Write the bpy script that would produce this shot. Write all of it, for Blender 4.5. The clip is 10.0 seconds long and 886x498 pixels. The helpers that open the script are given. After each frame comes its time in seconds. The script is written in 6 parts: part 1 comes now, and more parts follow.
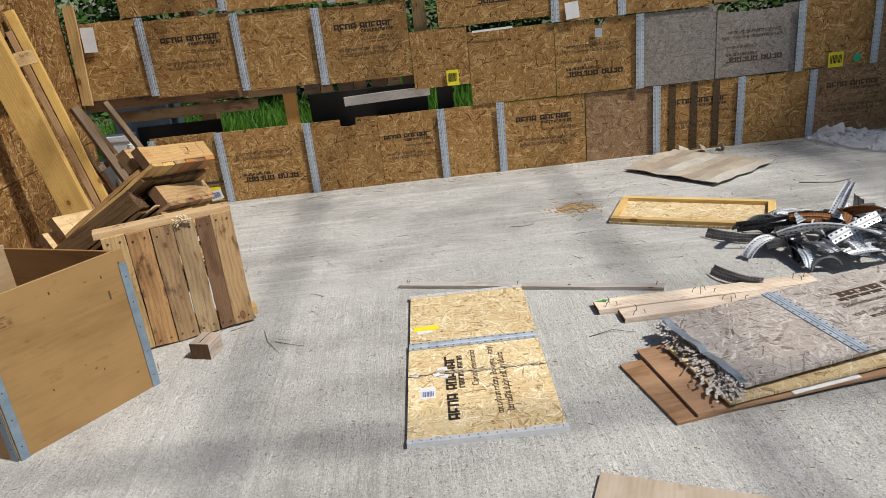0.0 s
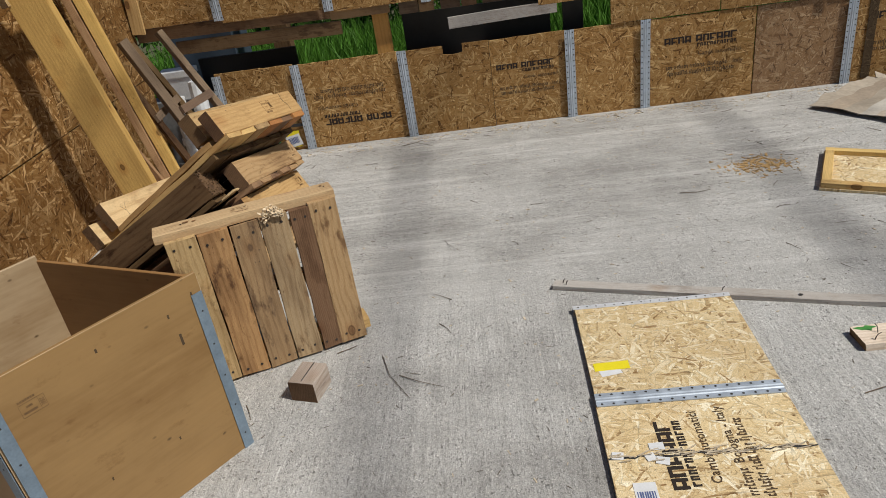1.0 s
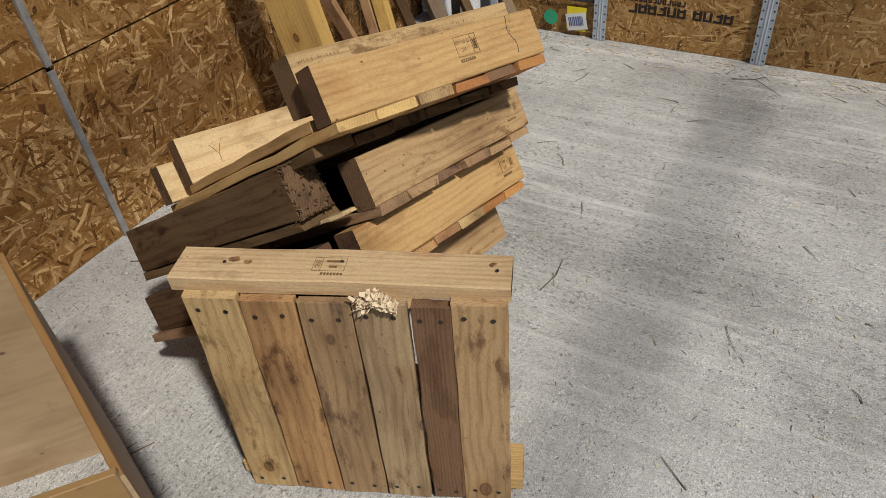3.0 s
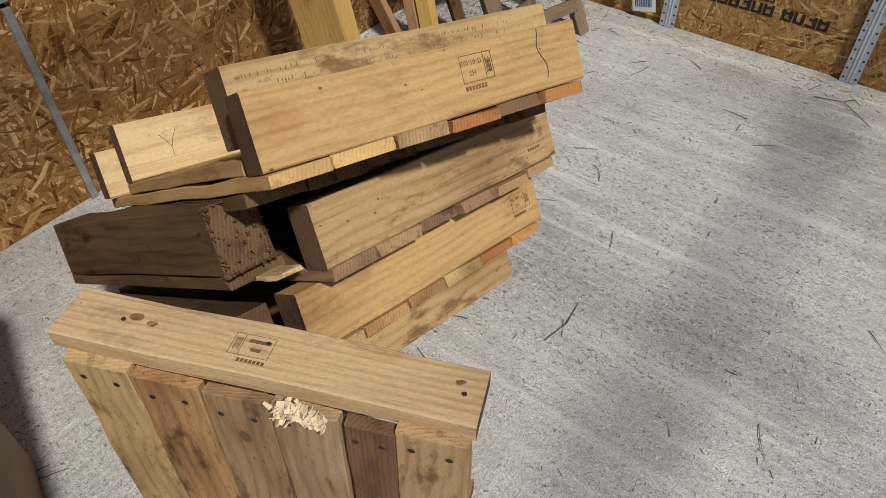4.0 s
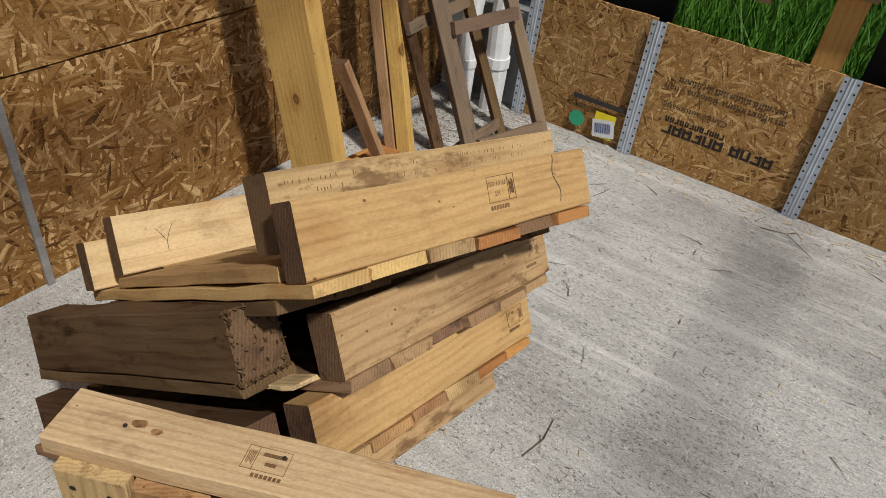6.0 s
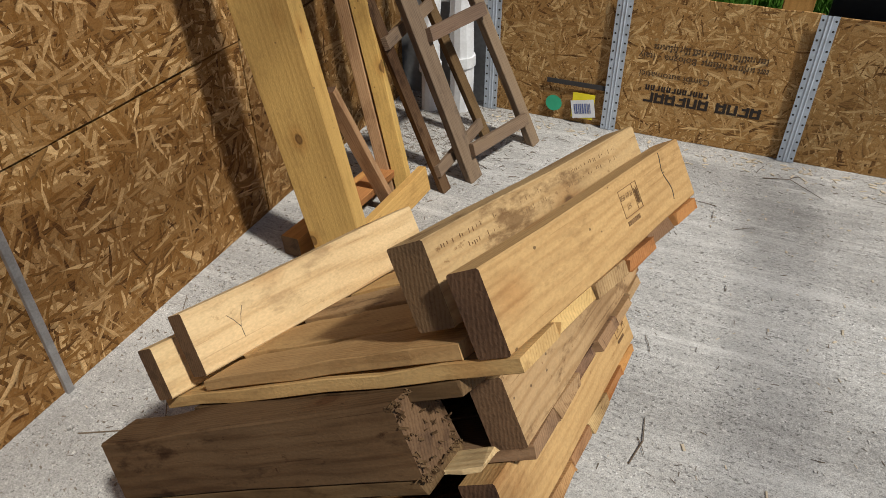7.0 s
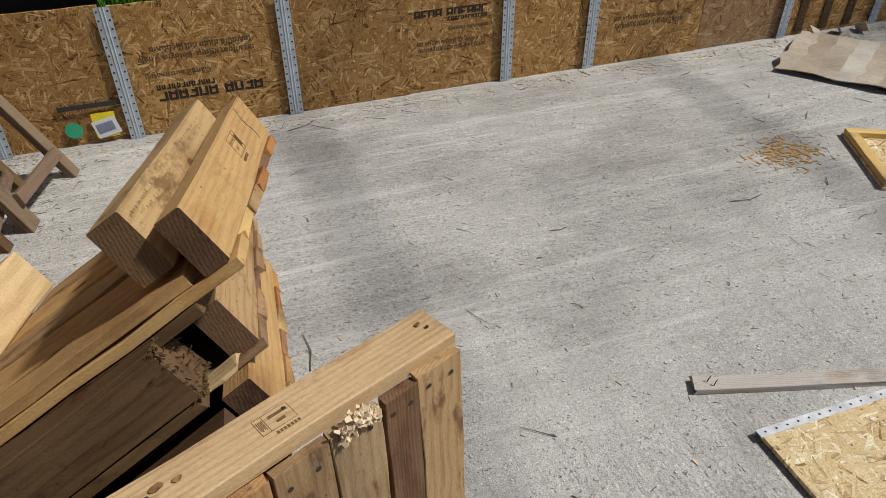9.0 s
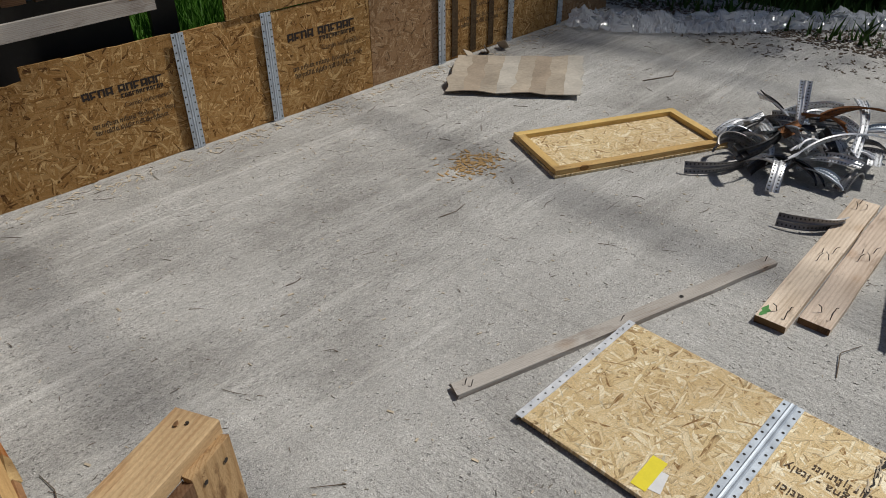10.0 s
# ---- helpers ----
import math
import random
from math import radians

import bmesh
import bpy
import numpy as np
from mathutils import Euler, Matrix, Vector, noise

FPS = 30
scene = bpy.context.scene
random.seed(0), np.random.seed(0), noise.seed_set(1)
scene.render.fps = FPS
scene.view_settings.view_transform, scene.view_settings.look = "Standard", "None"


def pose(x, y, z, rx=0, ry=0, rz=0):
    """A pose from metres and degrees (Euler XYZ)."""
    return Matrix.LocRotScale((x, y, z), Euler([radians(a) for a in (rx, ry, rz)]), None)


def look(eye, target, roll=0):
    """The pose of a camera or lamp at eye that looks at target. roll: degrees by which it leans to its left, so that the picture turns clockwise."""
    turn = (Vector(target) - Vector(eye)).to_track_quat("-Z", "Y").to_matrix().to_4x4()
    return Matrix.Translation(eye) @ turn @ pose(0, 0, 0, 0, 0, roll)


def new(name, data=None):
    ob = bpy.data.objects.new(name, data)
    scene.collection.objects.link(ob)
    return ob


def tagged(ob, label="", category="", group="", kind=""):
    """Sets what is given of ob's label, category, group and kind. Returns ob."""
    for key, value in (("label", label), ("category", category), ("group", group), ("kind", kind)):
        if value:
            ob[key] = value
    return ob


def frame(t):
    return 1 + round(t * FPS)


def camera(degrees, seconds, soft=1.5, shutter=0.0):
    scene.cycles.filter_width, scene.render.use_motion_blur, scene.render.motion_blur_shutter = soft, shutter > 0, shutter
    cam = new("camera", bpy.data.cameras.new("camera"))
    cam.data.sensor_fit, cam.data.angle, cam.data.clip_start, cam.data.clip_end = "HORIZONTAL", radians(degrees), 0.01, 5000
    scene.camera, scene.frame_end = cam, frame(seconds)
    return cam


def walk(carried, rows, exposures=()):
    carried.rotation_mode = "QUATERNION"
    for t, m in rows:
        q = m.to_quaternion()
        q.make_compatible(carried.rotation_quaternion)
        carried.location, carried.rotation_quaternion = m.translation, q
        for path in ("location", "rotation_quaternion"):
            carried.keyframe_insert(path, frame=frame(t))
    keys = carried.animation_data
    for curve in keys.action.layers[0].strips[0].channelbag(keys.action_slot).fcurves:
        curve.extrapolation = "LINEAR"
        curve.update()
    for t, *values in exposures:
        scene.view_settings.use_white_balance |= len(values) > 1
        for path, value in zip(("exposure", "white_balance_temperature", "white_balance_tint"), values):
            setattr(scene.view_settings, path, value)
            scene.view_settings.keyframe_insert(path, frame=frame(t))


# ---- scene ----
cam = camera(64.3, 10.0, soft=0.9)
PATH = [
    (0, (0.516, 0.419, 1.658), (0.544, 2.283, 0.934), -6.2),
    (0.2, (0.475, 0.628, 1.655), (0.444, 2.463, 0.863), -5.8),
    (0.5, (0.343, 0.907, 1.632), (0.256, 2.686, 0.722), -3.3),
    (0.8, (0.148, 1.298, 1.628), (0.158, 3.121, 0.805), -4.9),
    (1, (0.082, 1.539, 1.654), (-0.073, 3.297, 0.712), -8.7),
    (1.2, (0.006, 1.757, 1.668), (-0.195, 3.505, 0.72), -7.4),
    (1.5, (-0.017, 2.032, 1.587), (-0.578, 3.693, 0.625), -7.6),
    (1.7, (-0.011, 2.245, 1.612), (-0.622, 3.82, 0.56), -5.9),
    (2, (-0.023, 2.482, 1.587), (-0.657, 4.041, 0.506), -4.4),
    (2.2, (-0.062, 2.623, 1.565), (-0.621, 4.189, 0.455), -2.5),
    (3.3, (-0.123, 3.307, 1.525), (-1.02, 4.474, 0.171), -5.7),
    (3.5, (-0.148, 3.396, 1.505), (-1.028, 4.544, 0.124), -4.1),
    (4, (-0.245, 3.558, 1.494), (-1.096, 4.676, 0.071), -0.6),
    (4.5, (-0.249, 3.605, 1.5), (-1.147, 4.645, 0.046), 0.9),
    (5, (-0.198, 3.624, 1.508), (-1.144, 4.656, 0.079), 0.9),
    (5.5, (-0.218, 3.577, 1.522), (-1.202, 4.782, 0.266), 4.5),
    (5.7, (-0.275, 3.533, 1.518), (-1.163, 4.859, 0.313), 6.8),
    (6.8, (-0.636, 3.423, 1.484), (-1.281, 4.891, 0.288), 3.9),
    (6.9, (-0.673, 3.427, 1.49), (-1.291, 4.918, 0.308), 1.8),
    (7, (-0.711, 3.445, 1.478), (-1.348, 4.915, 0.28), -0.2),
    (7.5, (-0.842, 3.408, 1.496), (-1.039, 4.986, 0.283), 4.4),
    (8, (-0.971, 3.304, 1.504), (-0.64, 4.837, 0.263), 6.0),
    (8.5, (-0.952, 3.246, 1.509), (-0.464, 4.757, 0.292), 4.3),
    (9, (-0.851, 3.095, 1.546), (-0.301, 4.605, 0.356), -0.3),
    (9.5, (-0.812, 3.041, 1.561), (0.152, 4.382, 0.433), -1.1),
    (10, (-0.864, 3.083, 1.583), (0.342, 4.245, 0.49), -0.3),
]
EXPOSURE = [(0, -0.01), (0.5, -0.19), (1, -0.37), (1.5, -0.43), (2, -0.48), (3.5, -0.42), (4.5, -0.43), (5.5, -0.41), (7, -0.27), (8, -0.17), (8.5, -0.26), (9, -0.35), (9.5, -0.44), (10, -0.62)]
walk(cam, [(t, look(eye, target, roll)) for t, eye, target, roll in PATH], EXPOSURE)

# ---- world and light ----
world = bpy.data.worlds.new("sky")
scene.world = world
world.use_nodes = True
wn = world.node_tree
sky = wn.nodes.new("ShaderNodeTexSky")
sky.sky_type, sky.sun_disc = "NISHITA", False
SUN_EL, SUN_AZ = radians(54), radians(114)
sky.sun_elevation, sky.sun_rotation = SUN_EL, SUN_AZ
wn.nodes["Background"].inputs["Strength"].default_value = 0.066
wn.links.new(sky.outputs[0], wn.nodes["Background"].inputs["Color"])
sun = new("sun", bpy.data.lights.new("sun", "SUN"))
sun.data.energy, sun.data.angle, sun.data.color = 4.6, radians(3.3), (1.0, 0.955, 0.86)
sun_from = Vector((math.sin(SUN_AZ) * math.cos(SUN_EL), math.cos(SUN_AZ) * math.cos(SUN_EL), math.sin(SUN_EL)))
sun.matrix_world = look(sun_from * 20, (0, 0, 0))


# ---- materials ----
def mat_new(name):
    m = bpy.data.materials.new(name)
    m.use_nodes = True
    return m, m.node_tree, m.node_tree.nodes["Principled BSDF"]


def nd(t, kind, **inputs):
    n = t.nodes.new(kind)
    for k, v in inputs.items():
        key = k.replace("_", " ")
        if isinstance(v, bpy.types.NodeSocket):
            t.links.new(v, n.inputs[key])
        else:
            n.inputs[key].default_value = v
    return n


def ramp(t, fac, *stops):
    n = t.nodes.new("ShaderNodeValToRGB")
    e = n.color_ramp.elements
    while len(e) < len(stops):
        e.new(0.5)
    for el, (p, c) in zip(e, stops):
        el.position = p
        el.color = (*c, 1) if isinstance(c, tuple) else (c, c, c, 1)
    t.links.new(fac, n.inputs["Fac"])
    return n.outputs["Color"]


def mixc(t, fac, a, b, mode="MIX"):
    n = t.nodes.new("ShaderNodeMix")
    n.data_type, n.blend_type = "RGBA", mode
    for sock, v in ((n.inputs[0], fac), (n.inputs[6], a), (n.inputs[7], b)):
        if isinstance(v, bpy.types.NodeSocket):
            t.links.new(v, sock)
        elif isinstance(v, tuple):
            sock.default_value = (*v, 1)
        else:
            sock.default_value = v
    return n.outputs[2]


def math_(t, op, a, b=0.0, clamp=False):
    n = t.nodes.new("ShaderNodeMath")
    n.operation, n.use_clamp = op, clamp
    for sock, v in ((n.inputs[0], a), (n.inputs[1], b)):
        if isinstance(v, bpy.types.NodeSocket):
            t.links.new(v, sock)
        else:
            sock.default_value = v
    return n.outputs[0]


def shifted(t, spread=7.0):
    """Object coordinates, shifted by the object's own random number."""
    co = t.nodes.new("ShaderNodeTexCoord").outputs["Object"]
    info = t.nodes.new("ShaderNodeObjectInfo")
    r = math_(t, "MULTIPLY", info.outputs["Random"], spread)
    r2 = math_(t, "MULTIPLY", info.outputs["Random"], spread * 3.7)
    off = nd(t, "ShaderNodeCombineXYZ", X=r, Y=r2, Z=r)
    add = t.nodes.new("ShaderNodeVectorMath")
    add.operation = "ADD"
    t.links.new(co, add.inputs[0])
    t.links.new(off.outputs[0], add.inputs[1])
    return add.outputs[0], info.outputs["Random"], co


def mapped(t, co, scale=(1, 1, 1), rot=(0, 0, 0)):
    n = t.nodes.new("ShaderNodeMapping")
    n.inputs["Scale"].default_value, n.inputs["Rotation"].default_value = scale, rot
    t.links.new(co, n.inputs["Vector"])
    return n.outputs[0]


def bump(t, bsdf, height, strength, distance=0.002):
    b = nd(t, "ShaderNodeBump", Height=height, Strength=strength, Distance=distance)
    t.links.new(b.outputs[0], bsdf.inputs["Normal"])


def mat_osb(name, dark, mid, light, grey=0.0, size=1.0, flat="XZ"):
    """Oriented strand board: overlapping flakes, each layer with its own direction; the flake with the highest rank shows."""
    m, t, bsdf = mat_new(name)
    co, rnd, raw = shifted(t)
    sep = nd(t, "ShaderNodeSeparateXYZ", Vector=co)
    flat_co = nd(t, "ShaderNodeCombineXYZ", X=sep.outputs[0], Y=sep.outputs["Z" if flat == "XZ" else "Y"]).outputs[0]
    warp = nd(t, "ShaderNodeTexNoise", Vector=flat_co, Scale=9.0)
    wob = t.nodes.new("ShaderNodeVectorMath")
    wob.operation = "MULTIPLY_ADD"
    t.links.new(warp.outputs["Color"], wob.inputs[0])
    wob.inputs[1].default_value = (0.03, 0.03, 0)
    t.links.new(flat_co, wob.inputs[2])
    shade = rank = edge = None
    for ang, a, b, lift in ((8, 13, 84, 0.93), (-35, 16, 96, 0.94), (47, 15, 90, 0.92), (88, 18, 105, 0.92), (-14, 8, 52, 0.8), (33, 9, 60, 0.78), (70, 8, 50, 0.76),
                            (20, 22, 190, 0.99), (65, 24, 200, 0.99), (-50, 23, 190, 0.99), (-80, 26, 210, 0.98), (-5, 20, 180, 1.0)):
        turned = mapped(t, wob.outputs[0], rot=(0, 0, radians(ang)))
        vor = nd(t, "ShaderNodeTexVoronoi", Vector=mapped(t, turned, (a / size, b / size, 1)), Scale=1.0)
        vor.voronoi_dimensions = "2D"
        rgb = nd(t, "ShaderNodeSeparateColor", Color=vor.outputs["Color"])
        s, r, d = rgb.outputs[0], math_(t, "MULTIPLY", rgb.outputs[1], lift), vor.outputs["Distance"]
        if shade is None:
            shade, rank, edge = s, r, d
        else:
            up = math_(t, "GREATER_THAN", r, rank)
            pick = lambda x, y: math_(t, "ADD", math_(t, "MULTIPLY", y, up), math_(t, "MULTIPLY", x, math_(t, "SUBTRACT", 1.0, up)))
            shade, edge, rank = pick(shade, s), pick(edge, d), math_(t, "MAXIMUM", r, rank)
    grain = nd(t, "ShaderNodeTexNoise", Vector=mapped(t, flat_co, (30, 190, 1), (0, 0, 0.4)), Scale=1.0, Detail=4.0)
    big = nd(t, "ShaderNodeTexNoise", Vector=flat_co, Scale=2.3, Detail=3.0)
    v = math_(t, "ADD", math_(t, "MULTIPLY", shade, 0.72), math_(t, "MULTIPLY", grain.outputs["Fac"], 0.32))
    low = tuple(0.5 * p + 0.5 * q for p, q in zip(dark, mid))
    blend = lambda k: tuple((1 - k) * p + k * q for p, q in zip(mid, light))
    col = ramp(t, v, (0.13, dark), (0.2, low), (0.31, mid), (0.56, blend(0.13)), (0.72, blend(0.3)), (0.82, blend(0.65)), (0.88, light))
    dust = nd(t, "ShaderNodeTexNoise", Vector=flat_co, Scale=230.0, Detail=2.0)
    col = mixc(t, 0.45, col, ramp(t, dust.outputs["Fac"], (0.34, 0.6), (0.64, 1.3)), "MULTIPLY")
    gaps = ramp(t, edge, (0.0, 1.0), (0.58, 1.0), (0.84, 0.35))
    col = mixc(t, 0.6, col, gaps, "MULTIPLY")
    col = mixc(t, ramp(t, big.outputs["Fac"], (0.35, 0.0), (0.75, 0.45)), col, mixc(t, 1.0, col, (0.62, 0.5, 0.4), "MULTIPLY"))
    hue = nd(t, "ShaderNodeHueSaturation", Hue=0.5, Saturation=1.0, Color=col, Value=math_(t, "ADD", 0.82, math_(t, "MULTIPLY", rnd, 0.3)))
    col = hue.outputs[0]
    if grey:
        col = mixc(t, math_(t, "MULTIPLY", ramp(t, big.outputs["Fac"], (0.2, 0.6), (0.6, 1.0)), grey), col, mixc(t, 0.5, (0.36, 0.34, 0.33), col, "MULTIPLY"))
        col = mixc(t, grey * 0.5, col, ramp(t, v, (0.2, (0.09, 0.075, 0.068)), (0.5, (0.27, 0.245, 0.235)), (0.9, (0.44, 0.41, 0.4))))
    t.links.new(col, bsdf.inputs["Base Color"])
    t.links.new(ramp(t, v, (0.0, 0.8), (1.0, 0.6)), bsdf.inputs["Roughness"])
    bsdf.inputs["Specular IOR Level"].default_value = 0.22
    bump(t, bsdf, math_(t, "ADD", math_(t, "MULTIPLY", rank, 0.7), math_(t, "MULTIPLY", grain.outputs["Fac"], 0.5)), 0.5, 0.0015)
    return m


def mat_wood(name, light, dark, weather=0.0, knots=0.6, rings=16.0, dirt=0.35, lines=0.55):
    """Sawn softwood, grain along local x, with rings on the ends, knots, and grey weathering."""
    m, t, bsdf = mat_new(name)
    co, rnd, raw = shifted(t, 1.3)
    wavy = nd(t, "ShaderNodeTexNoise", Vector=mapped(t, co, (2.0, 5, 5)), Scale=1.0, Detail=2.0)
    wv = t.nodes.new("ShaderNodeVectorMath")
    wv.operation = "MULTIPLY_ADD"
    t.links.new(wavy.outputs["Color"], wv.inputs[0])
    wv.inputs[1].default_value = (0.0, 0.022, 0.022)
    t.links.new(mapped(t, co, (0.12, 1, 1)), wv.inputs[2])
    wave = nd(t, "ShaderNodeTexWave", Vector=wv.outputs[0], Scale=rings * 3.0, Distortion=2.6, Detail=2.0, Detail_Scale=1.5)
    wave.wave_type, wave.rings_direction = "RINGS", "X"
    fine = nd(t, "ShaderNodeTexNoise", Vector=mapped(t, co, (7, 160, 160)), Scale=1.0, Detail=5.0)
    mott = nd(t, "ShaderNodeTexNoise", Vector=mapped(t, co, (2.5, 9, 9)), Scale=1.0, Detail=4.0)
    v = math_(t, "ADD", math_(t, "MULTIPLY", wave.outputs["Fac"], 0.15), math_(t, "ADD", math_(t, "MULTIPLY", fine.outputs["Fac"], 0.47), math_(t, "MULTIPLY", mott.outputs["Fac"], 0.38)))
    mid = tuple(0.55 * p + 0.45 * q for p, q in zip(light, dark))
    col = ramp(t, v, (0.26, tuple(min(1.0, 1.07 * p) for p in light)), (0.5, light), (0.64, tuple(0.75 * p + 0.25 * q for p, q in zip(light, dark))), (0.76, mid), (0.92, dark))
    late = ramp(t, math_(t, "ADD", math_(t, "MULTIPLY", wave.outputs["Fac"], 0.7), math_(t, "MULTIPLY", fine.outputs["Fac"], 0.5)), (0.62, 0.0), (1.0, lines * 0.55))
    col = mixc(t, late, col, mixc(t, 1.0, col, (0.66, 0.5, 0.34), "MULTIPLY"))
    # knots: a ruddy halo, a dark ring and a brown heart
    kn = nd(t, "ShaderNodeTexVoronoi", Vector=mapped(t, co, (6.0, 10, 10)), Scale=1.0)
    keep = nd(t, "ShaderNodeSeparateColor", Color=kn.outputs["Color"])
    keep = math_(t, "GREATER_THAN", keep.outputs[0], 1.0 - knots * 0.7)
    halo = math_(t, "MULTIPLY", ramp(t, kn.outputs["Distance"], (0.1, 0.55), (0.36, 0.0)), keep)
    col = mixc(t, halo, col, mixc(t, 1.0, col, (0.72, 0.5, 0.3), "MULTIPLY"))
    knot = math_(t, "MULTIPLY", ramp(t, kn.outputs["Distance"], (0.0, 0.75), (0.10, 0.6), (0.135, 0.95), (0.165, 0.0)), keep)
    col = mixc(t, math_(t, "MULTIPLY", knot, 0.85), col, (0.085, 0.038, 0.015))
    stain = ramp(t, mott.outputs["Fac"], (0.46, 0.0), (0.74, 1.0))
    col = mixc(t, math_(t, "MULTIPLY", stain, dirt), col, mixc(t, 1.0, col, (0.46, 0.38, 0.31), "MULTIPLY"))
    blot = nd(t, "ShaderNodeTexNoise", Vector=mapped(t, co, (5, 13, 13)), Scale=1.0, Detail=7.0, Roughness=0.68)
    col = mixc(t, math_(t, "MULTIPLY", ramp(t, blot.outputs["Fac"], (0.55, 0.0), (0.63, 1.0)), dirt * 0.85), col, mixc(t, 1.0, col, (0.27, 0.19, 0.135), "MULTIPLY"))
    hair = nd(t, "ShaderNodeTexNoise", Vector=mapped(t, co, (4, 210, 210)), Scale=1.0, Detail=2.0)
    col = mixc(t, ramp(t, hair.outputs["Fac"], (0.66, 0.0), (0.72, lines)), col, mixc(t, 1.0, col, (0.4, 0.29, 0.2), "MULTIPLY"))
    micro = nd(t, "ShaderNodeTexNoise", Vector=mapped(t, co, (130, 260, 260)), Scale=1.0, Detail=3.0)
    col = mixc(t, 0.25, col, ramp(t, micro.outputs["Fac"], (0.3, 0.6), (0.68, 1.28)), "MULTIPLY")
    fuzz = nd(t, "ShaderNodeTexNoise", Vector=mapped(t, co, (34, 55, 55)), Scale=1.0, Detail=6.0, Roughness=0.75)
    col = mixc(t, math_(t, "MULTIPLY", ramp(t, fuzz.outputs["Fac"], (0.63, 0.0), (0.69, 1.0)), dirt), col, mixc(t, 1.0, col, (0.4, 0.3, 0.22), "MULTIPLY"))
    speck = nd(t, "ShaderNodeTexVoronoi", Vector=mapped(t, co, (40, 60, 60)), Scale=1.0)
    spot = math_(t, "MULTIPLY", math_(t, "LESS_THAN", speck.outputs["Distance"], 0.13), math_(t, "GREATER_THAN", nd(t, "ShaderNodeSeparateColor", Color=speck.outputs["Color"]).outputs[1], 0.95))
    col = mixc(t, math_(t, "MULTIPLY", spot, 0.7), col, (0.05, 0.03, 0.018))
    if weather:
        gcol = ramp(t, v, (0.2, (0.30, 0.255, 0.215)), (0.55, (0.19, 0.155, 0.13)), (0.9, (0.06, 0.047, 0.04)))
        wmask = ramp(t, mott.outputs["Fac"], (0.25, min(1.0, weather * 0.7)), (0.6, min(1.0, weather * 1.3)))
        col = mixc(t, wmask, col, gcol)
    hue = nd(t, "ShaderNodeHueSaturation", Hue=math_(t, "ADD", 0.488, math_(t, "MULTIPLY", rnd, 0.02)), Saturation=0.98, Color=col, Value=math_(t, "ADD", 0.8, math_(t, "MULTIPLY", rnd, 0.36)))
    t.links.new(hue.outputs[0], bsdf.inputs["Base Color"])
    bsdf.inputs["Roughness"].default_value = 0.78
    bsdf.inputs["Specular IOR Level"].default_value = 0.2
    bump(t, bsdf, math_(t, "ADD", math_(t, "ADD", v, math_(t, "MULTIPLY", micro.outputs["Fac"], 0.6)), math_(t, "MULTIPLY", knot, -0.4)), 0.6 + 0.4 * weather, 0.002)
    return m


def mat_plain(name, colour, rough=0.6, metal=0.0, vary=0.25, scale=14.0, relief=0.1):
    m, t, bsdf = mat_new(name)
    co, rnd, raw = shifted(t)
    n1 = nd(t, "ShaderNodeTexNoise", Vector=co, Scale=scale, Detail=5.0)
    n2 = nd(t, "ShaderNodeTexNoise", Vector=co, Scale=scale * 9, Detail=3.0)
    f = math_(t, "ADD", math_(t, "MULTIPLY", n1.outputs["Fac"], 0.65), math_(t, "MULTIPLY", n2.outputs["Fac"], 0.35))
    lo = tuple(c * (1 - vary) for c in colour)
    hi = tuple(min(1.0, c * (1 + vary)) for c in colour)
    t.links.new(ramp(t, f, (0.3, lo), (0.7, hi)), bsdf.inputs["Base Color"])
    t.links.new(ramp(t, n1.outputs["Fac"], (0.3, max(0.02, rough - 0.12)), (0.7, min(1.0, rough + 0.12))), bsdf.inputs["Roughness"])
    bsdf.inputs["Metallic"].default_value = metal
    if relief:
        bump(t, bsdf, f, relief, 0.002)
    return m


